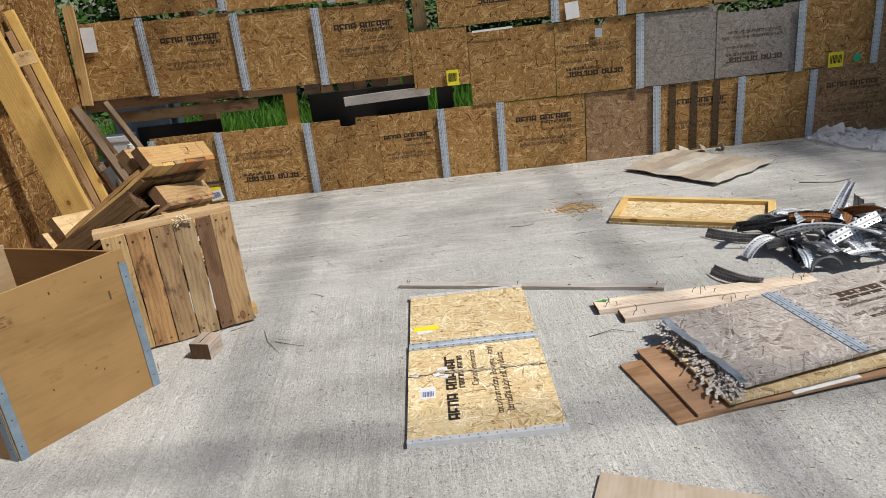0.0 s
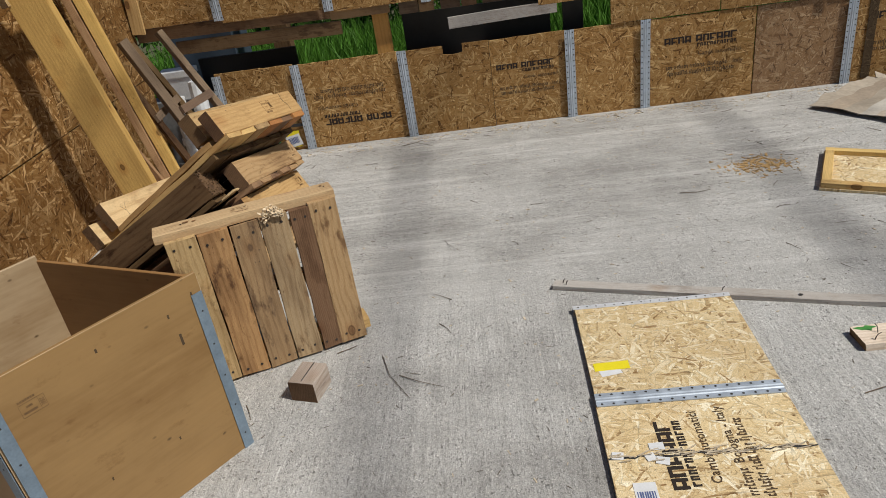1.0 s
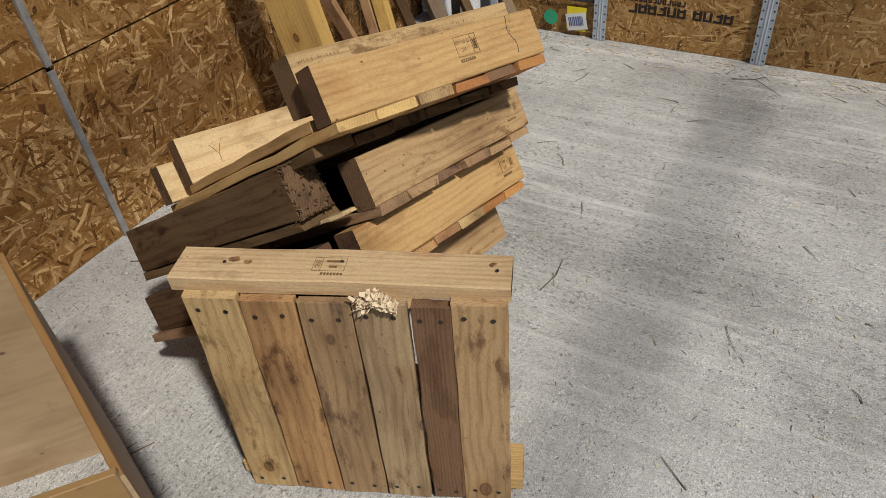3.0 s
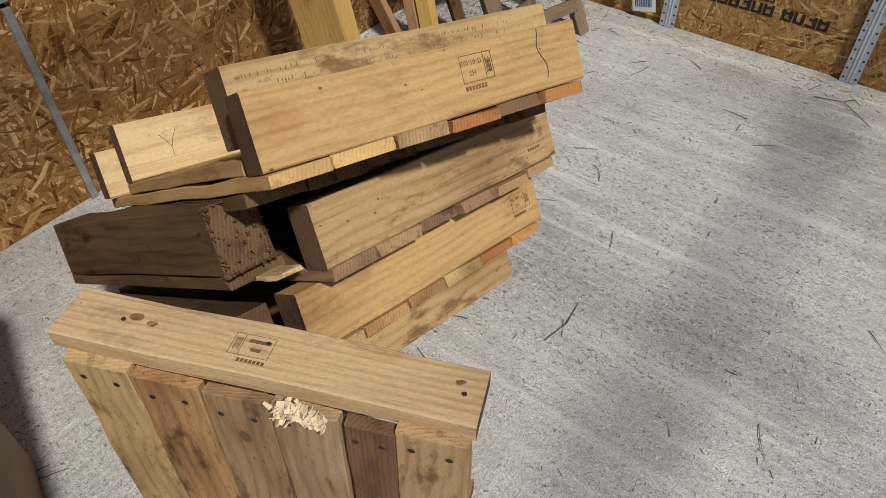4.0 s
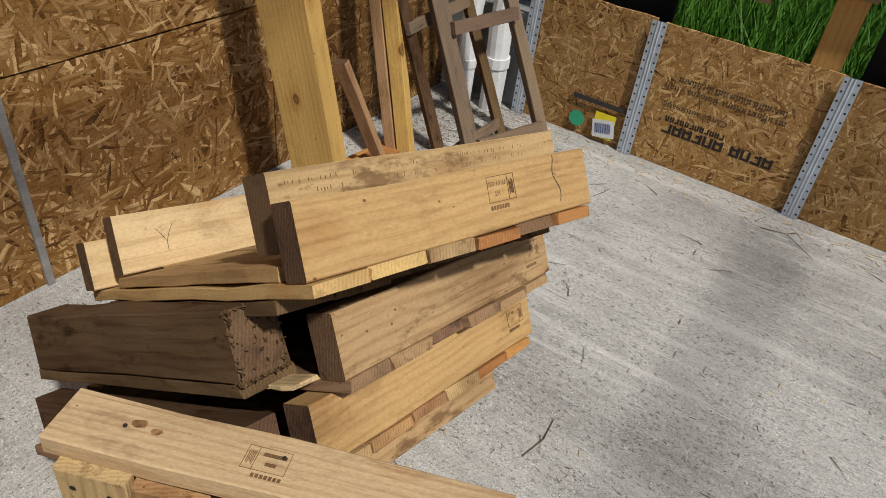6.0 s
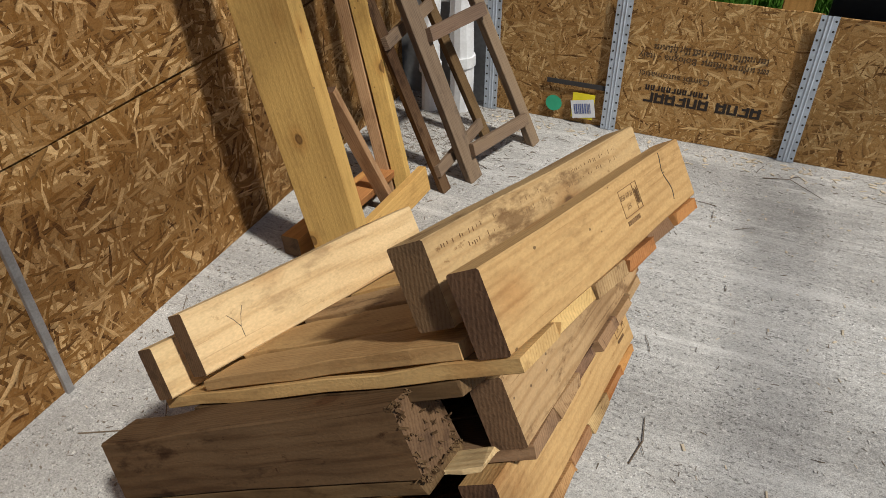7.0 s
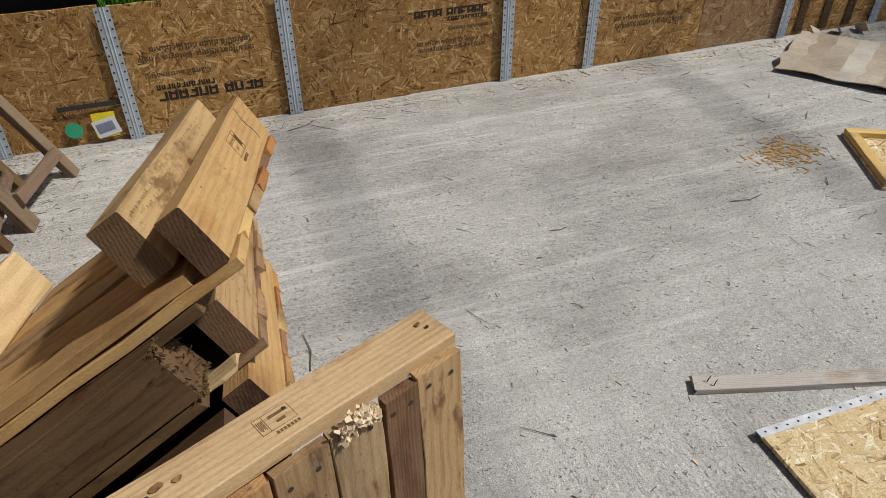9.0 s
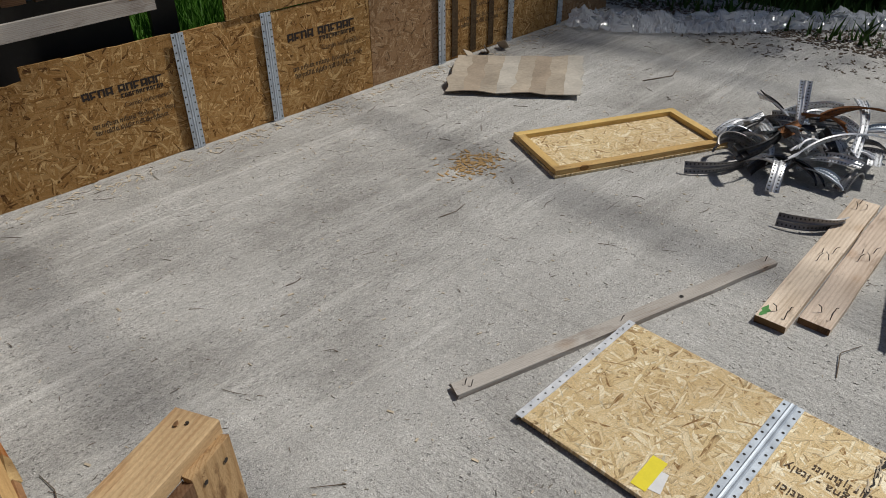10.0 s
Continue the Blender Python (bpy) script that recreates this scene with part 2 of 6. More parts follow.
def mat_concrete():
    m, t, bsdf = mat_new("broomed_concrete")
    co = t.nodes.new("ShaderNodeTexCoord").outputs["Object"]
    sep = nd(t, "ShaderNodeSeparateXYZ", Vector=co)
    along_x = nd(t, "ShaderNodeTexNoise", Vector=mapped(t, co, (1.2, 26, 1), (0, 0, 0.05)), Scale=1.0, Detail=6.0, Roughness=0.65)
    along_y = nd(t, "ShaderNodeTexNoise", Vector=mapped(t, co, (34, 1.5, 1), (0, 0, -0.06)), Scale=1.0, Detail=6.0, Roughness=0.65)
    edge = nd(t, "ShaderNodeTexNoise", Vector=co, Scale=1.1, Detail=2.0)
    sel = ramp(t, math_(t, "ADD", math_(t, "MULTIPLY", sep.outputs[1], 0.16), math_(t, "MULTIPLY", edge.outputs["Fac"], 0.35)), (0.78, 0.0), (0.92, 1.0))
    streak = mixc(t, sel, along_y.outputs["Color"], along_x.outputs["Color"])
    streak = nd(t, "ShaderNodeSeparateColor", Color=streak).outputs[0]
    big = nd(t, "ShaderNodeTexNoise", Vector=co, Scale=0.9, Detail=5.0, Roughness=0.6)
    med = nd(t, "ShaderNodeTexNoise", Vector=co, Scale=7.0, Detail=6.0, Roughness=0.7)
    fine = nd(t, "ShaderNodeTexNoise", Vector=co, Scale=95.0, Detail=4.0, Roughness=0.7)
    grit = nd(t, "ShaderNodeTexVoronoi", Vector=co, Scale=75.0)
    pit = nd(t, "ShaderNodeTexVoronoi", Vector=mapped(t, co, (26, 40, 1)), Scale=1.0)
    pits = ramp(t, pit.outputs["Distance"], (0.06, 1.0), (0.2, 0.0))
    pitsel = math_(t, "GREATER_THAN", nd(t, "ShaderNodeSeparateColor", Color=pit.outputs["Color"]).outputs[0], 0.62)
    pits = math_(t, "MULTIPLY", math_(t, "MULTIPLY", pits, pitsel), ramp(t, med.outputs["Fac"], (0.4, 0.15), (0.62, 1.0)))
    f = math_(t, "ADD", math_(t, "MULTIPLY", streak, 0.45), math_(t, "ADD", math_(t, "MULTIPLY", big.outputs["Fac"], 0.4), math_(t, "MULTIPLY", med.outputs["Fac"], 0.35)))
    col = ramp(t, f, (0.36, (0.29, 0.286, 0.275)), (0.58, (0.475, 0.469, 0.458)), (0.8, (0.62, 0.615, 0.602)))
    col = mixc(t, 0.5, col, ramp(t, fine.outputs["Fac"], (0.32, 0.5), (0.68, 1.28)), "MULTIPLY")
    spk = nd(t, "ShaderNodeSeparateColor", Color=grit.outputs["Color"]).outputs[0]
    col = mixc(t, math_(t, "MULTIPLY", math_(t, "GREATER_THAN", spk, 0.86), 0.45), col, (0.56, 0.55, 0.53))
    col = mixc(t, math_(t, "MULTIPLY", pits, 0.55), col, (0.10, 0.095, 0.088))
    fleck_x = nd(t, "ShaderNodeTexNoise", Vector=mapped(t, co, (62, 92, 1), (0, 0, 0.05)), Scale=1.0, Detail=3.0)
    fleck_y = nd(t, "ShaderNodeTexNoise", Vector=mapped(t, co, (92, 62, 1), (0, 0, -0.06)), Scale=1.0, Detail=3.0)
    fleck = nd(t, "ShaderNodeSeparateColor", Color=mixc(t, sel, fleck_y.outputs["Color"], fleck_x.outputs["Color"])).outputs[0]
    rough_zone = ramp(t, nd(t, "ShaderNodeTexNoise", Vector=co, Scale=1.7, Detail=3.0).outputs["Fac"], (0.42, 0.12), (0.6, 1.0))
    # a patch by the pile where the surface was dragged up while wet
    far = t.nodes.new("ShaderNodeVectorMath")
    far.operation = "DISTANCE"
    t.links.new(co, far.inputs[0])
    far.inputs[1].default_value = (-0.75, 5.05, 0)
    patch = ramp(t, math_(t, "ADD", far.outputs["Value"], math_(t, "MULTIPLY", edge.outputs["Fac"], 0.8)), (0.85, 1.0), (1.35, 0.0))
    rough_zone = math_(t, "MAXIMUM", rough_zone, patch)
    torn = nd(t, "ShaderNodeTexNoise", Vector=mapped(t, co, (34, 62, 1), (0, 0, 0.25)), Scale=1.0, Detail=4.0, Roughness=0.6)
    col = mixc(t, math_(t, "MULTIPLY", ramp(t, torn.outputs["Fac"], (0.58, 0.0), (0.65, 0.6)), math_(t, "MULTIPLY", patch, ramp(t, med.outputs["Fac"], (0.42, 0.1), (0.58, 1.0)))), col, (0.13, 0.125, 0.118))
    col = mixc(t, math_(t, "MULTIPLY", ramp(t, fleck, (0.62, 0.0), (0.66, 0.75)), rough_zone), col, (0.115, 0.11, 0.102))
    col = mixc(t, math_(t, "MULTIPLY", ramp(t, fleck, (0.30, 0.6), (0.37, 0.0)), rough_zone), col, (0.62, 0.615, 0.6))
    warp = t.nodes.new("ShaderNodeVectorMath")
    warp.operation = "MULTIPLY_ADD"
    t.links.new(fine.outputs["Color"], warp.inputs[0])
    warp.inputs[1].default_value = (0.012, 0.012, 0)
    t.links.new(co, warp.inputs[2])
    ragged = warp.outputs[0]
    for size, seed, keep_over, rad, tone, amount in ((42.0, 2.2, 0.93, 0.13, (0.09, 0.086, 0.08), 0.8), (46.0, 7.7, 0.9, 0.15, (0.78, 0.77, 0.75), 0.75), (70.0, 0.3, 0.86, 0.17, (0.085, 0.082, 0.076), 0.75), (150.0, 5.1, 0.7, 0.24, (0.1, 0.096, 0.09), 0.8), (120.0, 9.4, 0.74, 0.24, (0.8, 0.795, 0.78), 0.8), (230.0, 3.3, 0.7, 0.26, (0.78, 0.775, 0.76), 0.7)):
        shift = t.nodes.new("ShaderNodeVectorMath")
        shift.operation = "ADD"
        t.links.new(ragged, shift.inputs[0])
        shift.inputs[1].default_value = (seed, seed * 1.7, 0)
        dot = nd(t, "ShaderNodeTexVoronoi", Vector=shift.outputs[0], Scale=size)
        chosen = math_(t, "GREATER_THAN", nd(t, "ShaderNodeSeparateColor", Color=dot.outputs["Color"]).outputs[0], keep_over)
        inside = math_(t, "MULTIPLY", ramp(t, dot.outputs["Distance"], (rad, 1.0), (rad + 0.09, 0.0)), chosen)
        zone = ramp(t, med.outputs["Fac"], (0.38, 0.25), (0.6, 1.0))
        col = mixc(t, math_(t, "MULTIPLY", math_(t, "MULTIPLY", inside, zone), amount), col, tone)
    scrape = nd(t, "ShaderNodeTexNoise", Vector=mapped(t, co, (0.8, 13, 1), (0, 0, 0.07)), Scale=1.0, Detail=7.0, Roughness=0.66)
    col = mixc(t, math_(t, "MULTIPLY", ramp(t, scrape.outputs["Fac"], (0.54, 0.0), (0.63, 0.62)), sel), col, (0.66, 0.655, 0.64))
    for stretch_x, stretch_y, low_, high_, tone, amount in ((45, 100, 0.63, 0.66, (0.10, 0.096, 0.09), 0.55), (16, 150, 0.66, 0.69, (0.10, 0.095, 0.088), 0.6), (7, 70, 0.66, 0.70, (0.74, 0.735, 0.72), 0.7)):
        dash_x = nd(t, "ShaderNodeTexNoise", Vector=mapped(t, co, (stretch_x, stretch_y, 1), (0, 0, 0.08)), Scale=1.0, Detail=2.0)
        dash_y = nd(t, "ShaderNodeTexNoise", Vector=mapped(t, co, (stretch_y, stretch_x, 1), (0, 0, -0.06)), Scale=1.0, Detail=2.0)
        dash = nd(t, "ShaderNodeSeparateColor", Color=mixc(t, sel, dash_y.outputs["Color"], dash_x.outputs["Color"])).outputs[0]
        col = mixc(t, math_(t, "MULTIPLY", ramp(t, dash, (low_, 0.0), (high_, amount)), ramp(t, med.outputs["Fac"], (0.36, 0.2), (0.56, 1.0))), col, tone)
    sand = nd(t, "ShaderNodeTexNoise", Vector=co, Scale=260.0, Detail=2.0)
    col = mixc(t, 0.5, col, ramp(t, sand.outputs["Fac"], (0.36, 0.55), (0.64, 1.35)), "MULTIPLY")
    stain = ramp(t, nd(t, "ShaderNodeTexNoise", Vector=mapped(t, co, (0.55, 0.75, 1), (0, 0, 0.5)), Scale=1.7, Detail=7.0, Roughness=0.6).outputs["Fac"], (0.46, 0.0), (0.68, 0.85))
    col = mixc(t, stain, col, mixc(t, 1.0, col, (0.56, 0.55, 0.54), "MULTIPLY"))
    crack = nd(t, "ShaderNodeTexVoronoi", Vector=mixc(t, 0.12, co, med.outputs["Color"]), Scale=0.55)
    crack.feature = "DISTANCE_TO_EDGE"
    cr = ramp(t, crack.outputs["Distance"], (0.0, 1.0), (0.003, 0.0))
    col = mixc(t, math_(t, "MULTIPLY", cr, 0.12), col, (0.12, 0.115, 0.11))
    t.links.new(col, bsdf.inputs["Base Color"])
    bsdf.inputs["Roughness"].default_value = 0.88
    bsdf.inputs["Specular IOR Level"].default_value = 0.25
    h = math_(t, "ADD", math_(t, "MULTIPLY", streak, 1.0), math_(t, "ADD", math_(t, "MULTIPLY", fine.outputs["Fac"], 0.5), math_(t, "MULTIPLY", pits, -0.9)))
    bump(t, bsdf, math_(t, "ADD", h, math_(t, "ADD", math_(t, "MULTIPLY", sand.outputs["Fac"], 0.35), math_(t, "MULTIPLY", fleck, 0.6))), 0.95, 0.006)
    return m


OSB = mat_osb("osb_honey", (0.075, 0.03, 0.009), (0.335, 0.18, 0.058), (0.68, 0.47, 0.22), size=1.45)
OSB_WARM = mat_osb("osb_amber", (0.045, 0.016, 0.004), (0.198, 0.094, 0.023), (0.58, 0.39, 0.19), size=1.75)
OSB_GREY = mat_osb("osb_weathered", (0.104, 0.072, 0.048), (0.216, 0.168, 0.128), (0.352, 0.312, 0.264), grey=0.85)
OSB_HALF = mat_osb("osb_greying", (0.09, 0.042, 0.015), (0.29, 0.155, 0.06), (0.52, 0.36, 0.2), grey=0.12, size=1.4)
OSB_PALE = mat_osb("osb_pale", (0.24, 0.13, 0.05), (0.68, 0.525, 0.29), (0.92, 0.84, 0.64), size=1.45)
OSB_PALE_GREY = mat_osb("osb_sheet_weathered", (0.13, 0.10, 0.085), (0.50, 0.45, 0.42), (0.80, 0.77, 0.75), grey=0.1, size=1.5)
OSB_BROWN = mat_osb("osb_sheet_brown", (0.08, 0.04, 0.018), (0.24, 0.13, 0.055), (0.42, 0.27, 0.13))
PINE = mat_wood("pine_fresh", (0.64, 0.435, 0.172), (0.36, 0.205, 0.064), dirt=0.38, lines=0.25)
PINE_HONEY = mat_wood("pine_honey", (0.60, 0.375, 0.115), (0.38, 0.2, 0.05), dirt=0.25, lines=0.12, rings=7.0)
PINE_PALE = mat_wood("pine_pale", (0.68, 0.505, 0.27), (0.43, 0.265, 0.11), dirt=0.38, lines=0.4, rings=8.0)
PINE_TAN = mat_wood("pine_tan", (0.50, 0.335, 0.158), (0.20, 0.12, 0.05), weather=0.08, dirt=0.9)
PINE_BROWN = mat_wood("pine_brown", (0.36, 0.215, 0.102), (0.14, 0.078, 0.038), weather=0.18, dirt=0.95)
PINE_RUDDY = mat_wood("pine_ruddy", (0.47, 0.265, 0.11), (0.20, 0.10, 0.04), weather=0.08, dirt=1.0)
PINE_STAINED = mat_wood("pine_stained", (0.42, 0.29, 0.16), (0.17, 0.105, 0.05), weather=0.15, dirt=1.0)
PINE_MAUVE = mat_wood("pine_umber", (0.25, 0.155, 0.08), (0.13, 0.075, 0.038), weather=0.0, dirt=0.4)
PINE_PINK = mat_wood("pine_rosy_tan", (0.47, 0.295, 0.15), (0.27, 0.15, 0.07), dirt=0.4)
PINE_ORANGE = mat_wood("pine_orange", (0.52, 0.26, 0.078), (0.29, 0.125, 0.036), dirt=0.35, lines=0.3)
# for dark timbers, and for shade coloured into the underside of the pile
DARK_WOOD = mat_wood("pine_dark_and_shade", (0.135, 0.082, 0.04), (0.028, 0.016, 0.008), weather=0.0, dirt=0.9)
PINE_BLEACH = mat_wood("pine_bleached", (0.68, 0.565, 0.47), (0.40, 0.29, 0.22), dirt=0.45, knots=0.35, lines=0.4, rings=7.0)
END_GRAIN = mat_wood("end_grain_weathered", (0.16, 0.090, 0.040), (0.055, 0.029, 0.013), weather=0.1, knots=0.0, dirt=0.7)
GREY_WOOD = mat_wood("timber_grey", (0.19, 0.12, 0.07), (0.075, 0.045, 0.027), weather=0.25, dirt=0.7)
GREY_PALE = mat_wood("timber_silvered", (0.53, 0.505, 0.475), (0.33, 0.305, 0.28), weather=0.12, dirt=0.4)
def mat_ply(name, colour, vary=0.2):
    """Rotary-cut plywood face: cloudy tone, faint long grain, small stains, a slight sheen."""
    m, t, bsdf = mat_new(name)
    co, rnd, raw = shifted(t)
    cloud = nd(t, "ShaderNodeTexNoise", Vector=mapped(t, co, (2.2, 4.5, 4.5)), Scale=1.0, Detail=5.0, Roughness=0.6)
    grain = nd(t, "ShaderNodeTexNoise", Vector=mapped(t, co, (5, 70, 70)), Scale=1.0, Detail=4.0)
    f = math_(t, "ADD", math_(t, "MULTIPLY", cloud.outputs["Fac"], 0.75), math_(t, "MULTIPLY", grain.outputs["Fac"], 0.25))
    warm = tuple(c * k for c, k in zip(colour, (1 - vary, 1 - vary * 1.25, 1 - vary * 1.6)))
    col = ramp(t, f, (0.36, warm), (0.52, colour), (0.68, tuple(min(1.0, c * (1 + vary * 0.7)) for c in colour)))
    blot = nd(t, "ShaderNodeTexNoise", Vector=mapped(t, co, (9, 14, 14)), Scale=1.0, Detail=6.0, Roughness=0.7)
    col = mixc(t, ramp(t, blot.outputs["Fac"], (0.6, 0.0), (0.72, 0.5)), col, mixc(t, 1.0, col, (0.55, 0.42, 0.3), "MULTIPLY"))
    speck = nd(t, "ShaderNodeTexVoronoi", Vector=mapped(t, co, (16, 26, 26)), Scale=1.0)
    pick = math_(t, "GREATER_THAN", nd(t, "ShaderNodeSeparateColor", Color=speck.outputs["Color"]).outputs[1], 0.82)
    col = mixc(t, math_(t, "MULTIPLY", ramp(t, speck.outputs["Distance"], (0.05, 0.8), (0.16, 0.0)), pick), col, (0.07, 0.035, 0.014))
    t.links.new(col, bsdf.inputs["Base Color"])
    bsdf.inputs["Roughness"].default_value = 0.5
    bump(t, bsdf, f, 0.2, 0.002)
    return m


PLY = mat_ply("plywood_tan", (0.30, 0.178, 0.068), 0.2)
PLY_PALE = mat_ply("plywood_pale", (0.43, 0.31, 0.185), 0.26)
PLY_BLEACHED = mat_ply("plywood_bleached", (0.50, 0.42, 0.34))
GREY_BEIGE = mat_wood("timber_beige_grey", (0.47, 0.40, 0.34), (0.24, 0.2, 0.17), dirt=0.6)
PLY_WARM = mat_ply("plywood_warm", (0.30, 0.16, 0.06))
STEEL_DARK = mat_plain("steel_dark_oily", (0.07, 0.07, 0.075), 0.4, 0.7, 0.5, 18, 0.15)
SHEET_BROWN = mat_ply("plywood_brown_weathered", (0.36, 0.215, 0.125), 0.45)
ZINC = mat_plain("galvanised_steel", (0.46, 0.52, 0.60), 0.45, 0.35, 0.2, 20, 0.08)
ZINC_BLUE = mat_plain("steel_blue_grey", (0.2, 0.265, 0.335), 0.45, 0.3, 0.25, 16, 0.08)
ZINC_BRIGHT = mat_plain("galvanised_bright", (0.78, 0.80, 0.84), 0.36, 0.35, 0.15, 25, 0.1)
ZINC_DULL = mat_plain("steel_dull_dirty", (0.30, 0.295, 0.30), 0.42, 0.4, 0.4, 18, 0.15)
RUST = mat_plain("rusty_steel", (0.24, 0.10, 0.035), 0.8, 0.3, 0.5, 30, 0.3)
HOLE = mat_plain("hole_dark", (0.035, 0.033, 0.033), 0.9, 0.0, 0.2, 10, 0)
NAIL = mat_plain("nail_steel", (0.06, 0.05, 0.045), 0.6, 0.6, 0.3, 60, 0)
INK = mat_plain("stencil_ink", (0.02, 0.012, 0.008), 0.75, 0.0, 0.3, 40, 0)
INK_PALE = mat_plain("stamp_ink_brown", (0.17, 0.095, 0.04), 0.75, 0.0, 0.4, 40, 0)
INK_SOFT = mat_plain("stencil_ink_faded", (0.075, 0.045, 0.022), 0.75, 0.0, 0.4, 40, 0)
YELLOW = mat_plain("label_yellow", (0.80, 0.68, 0.02), 0.5, 0.0, 0.1, 20, 0)
GREEN = mat_plain("label_green", (0.03, 0.36, 0.2), 0.5, 0.0, 0.15, 20, 0)
PAPER = mat_plain("label_paper", (0.72, 0.73, 0.75), 0.6, 0.0, 0.1, 20, 0.05)
BLUEINK = mat_plain("label_print", (0.10, 0.13, 0.28), 0.6, 0.0, 0.1, 20, 0)
BLACK_PLASTIC = mat_plain("black_sheet", (0.018, 0.016, 0.015), 0.55, 0.0, 0.4, 6, 0.2)
CARD = mat_plain("cardboard_dirty", (0.40, 0.345, 0.28), 0.85, 0.0, 0.28, 5, 0.3)
WHITE_PAINT = mat_plain("white_flaking_paint", (0.70, 0.72, 0.75), 0.6, 0.0, 0.18, 9, 0.4)
CONC_WALL = mat_plain("grey_rendered_wall", (0.20, 0.205, 0.21), 0.9, 0.0, 0.35, 6, 0.5)
BLUE_BIN = mat_plain("blue_grey_plastic", (0.05, 0.07, 0.10), 0.5, 0.0, 0.2, 6, 0.1)
SAWDUST = mat_plain("sawdust", (0.45, 0.29, 0.125), 0.9, 0.0, 0.3, 60, 0.3)
TWIG = mat_plain("dry_twig", (0.13, 0.098, 0.07), 0.9, 0.0, 0.5, 30, 0.2)
CRUMB = mat_plain("dusty_crumbs", (0.2, 0.17, 0.14), 0.95, 0.0, 0.5, 20, 0.3)
CHIP = mat_plain("wood_chip", (0.52, 0.44, 0.33), 0.85, 0.0, 0.4, 30, 0.2)
GRASS = mat_plain("grass_blades", (0.06, 0.16, 0.018), 0.6, 0.0, 0.5, 8, 0)
LEAF = mat_plain("bush_leaf", (0.05, 0.105, 0.022), 0.55, 0.0, 0.5, 3, 0)
LITTER = mat_plain("leaf_litter", (0.10, 0.072, 0.05), 0.9, 0.0, 0.6, 9, 0.6)
SOIL = mat_plain("soil_and_moss", (0.085, 0.085, 0.04), 0.95, 0.0, 0.5, 3, 0.8)
for leaf_mat in (LEAF, GRASS):
    leaf_mat.node_tree.nodes["Principled BSDF"].inputs["Specular IOR Level"].default_value = 0.15
BARK = mat_plain("bark", (0.10, 0.075, 0.055), 0.95, 0.0, 0.5, 12, 0.8)
CONCRETE = mat_concrete()
FILM, ft, fb = mat_new("clear_plastic_film")
fb.inputs["Base Color"].default_value = (0.82, 0.86, 0.92, 1)
fb.inputs["Roughness"].default_value = 0.1
fb.inputs["Alpha"].default_value = 0.5
fb.inputs["Specular IOR Level"].default_value = 0.8


# ---- mesh helpers ----
def finish(name, bm, mats, parent=None, m=None, label="", smooth=False):
    me = bpy.data.meshes.new(name)
    bm.normal_update()
    bm.to_mesh(me)
    bm.free()
    for mt in mats if isinstance(mats, (list, tuple)) else [mats]:
        me.materials.append(mt)
    if smooth:
        for p in me.polygons:
            p.use_smooth = True
    ob = new(name, me)
    if parent:
        ob.parent = parent
    if m is not None:
        ob.matrix_basis = m
    if label:
        ob["label"] = label
    return ob


def root(name, m, label, category, group="", kind=""):
    ob = new(name)
    ob.empty_display_size = 0.1
    ob.matrix_basis = m
    return tagged(ob, label, category, group, kind)


def add_box(bm, x0, x1, y0, y1, z0, z1, mat=0, m=None):
    vs = [bm.verts.new((x, y, z)) for x in (x0, x1) for y in (y0, y1) for z in (z0, z1)]
    if m is not None:
        for v in vs:
            v.co = m @ v.co
    for q in ((0, 1, 3, 2), (4, 6, 7, 5), (0, 4, 5, 1), (2, 3, 7, 6), (0, 2, 6, 4), (1, 5, 7, 3)):
        f = bm.faces.new([vs[i] for i in q])
        f.material_index = mat
    return vs


def beam_bm(length, width, thick, rng, stations=5, chamfer=0.002, rough=0.0012, bow=0.0, ragged=0.0):
    """A sawn timber along x, with eased edges, slightly uneven faces and, if ragged, broken ends."""
    bm = bmesh.new()
    rows = []
    c = chamfer
    for k in range(stations):
        f = k / (stations - 1)
        x = length * f
        dy = rng.uniform(-rough, rough)
        dz = rng.uniform(-rough, rough) + bow * math.sin(math.pi * f)
        w, h = width + rng.uniform(-rough, rough), thick + rng.uniform(-rough, rough)
        ring = [(c, 0), (w - c, 0), (w, c), (w, h - c), (w - c, h), (c, h), (0, h - c), (0, c)]
        end = k in (0, stations - 1)
        rows.append([bm.verts.new((x + (rng.uniform(-ragged, ragged) if end else 0), y + dy, z + dz)) for y, z in ring])
    for a, b in zip(rows, rows[1:]):
        for i in range(8):
            bm.faces.new((a[i], a[(i + 1) % 8], b[(i + 1) % 8], b[i]))
    bm.faces.new(rows[0][::-1]).material_index = 1
    bm.faces.new(rows[-1]).material_index = 1
    bmesh.ops.recalc_face_normals(bm, faces=bm.faces)
    return bm


def add_tube(bm, pts, radius, sides=6, mat=0, taper=1.0):
    rings = []
    n = len(pts)
    for k, p in enumerate(pts):
        p = Vector(p)
        d = (Vector(pts[min(k + 1, n - 1)]) - Vector(pts[max(k - 1, 0)])).normalized()
        a = d.orthogonal().normalized()
        b = d.cross(a)
        r = radius * (1 + (taper - 1) * k / max(1, n - 1))
        rings.append([bm.verts.new(p + r * (math.cos(2 * math.pi * i / sides) * a + math.sin(2 * math.pi * i / sides) * b)) for i in range(sides)])
    for a, b in zip(rings, rings[1:]):
        for i in range(sides):
            bm.faces.new((a[i], a[(i + 1) % sides], b[(i + 1) % sides], b[i])).material_index = mat
    bm.faces.new(rings[0][::-1]).material_index = mat
    bm.faces.new(rings[-1]).material_index = mat


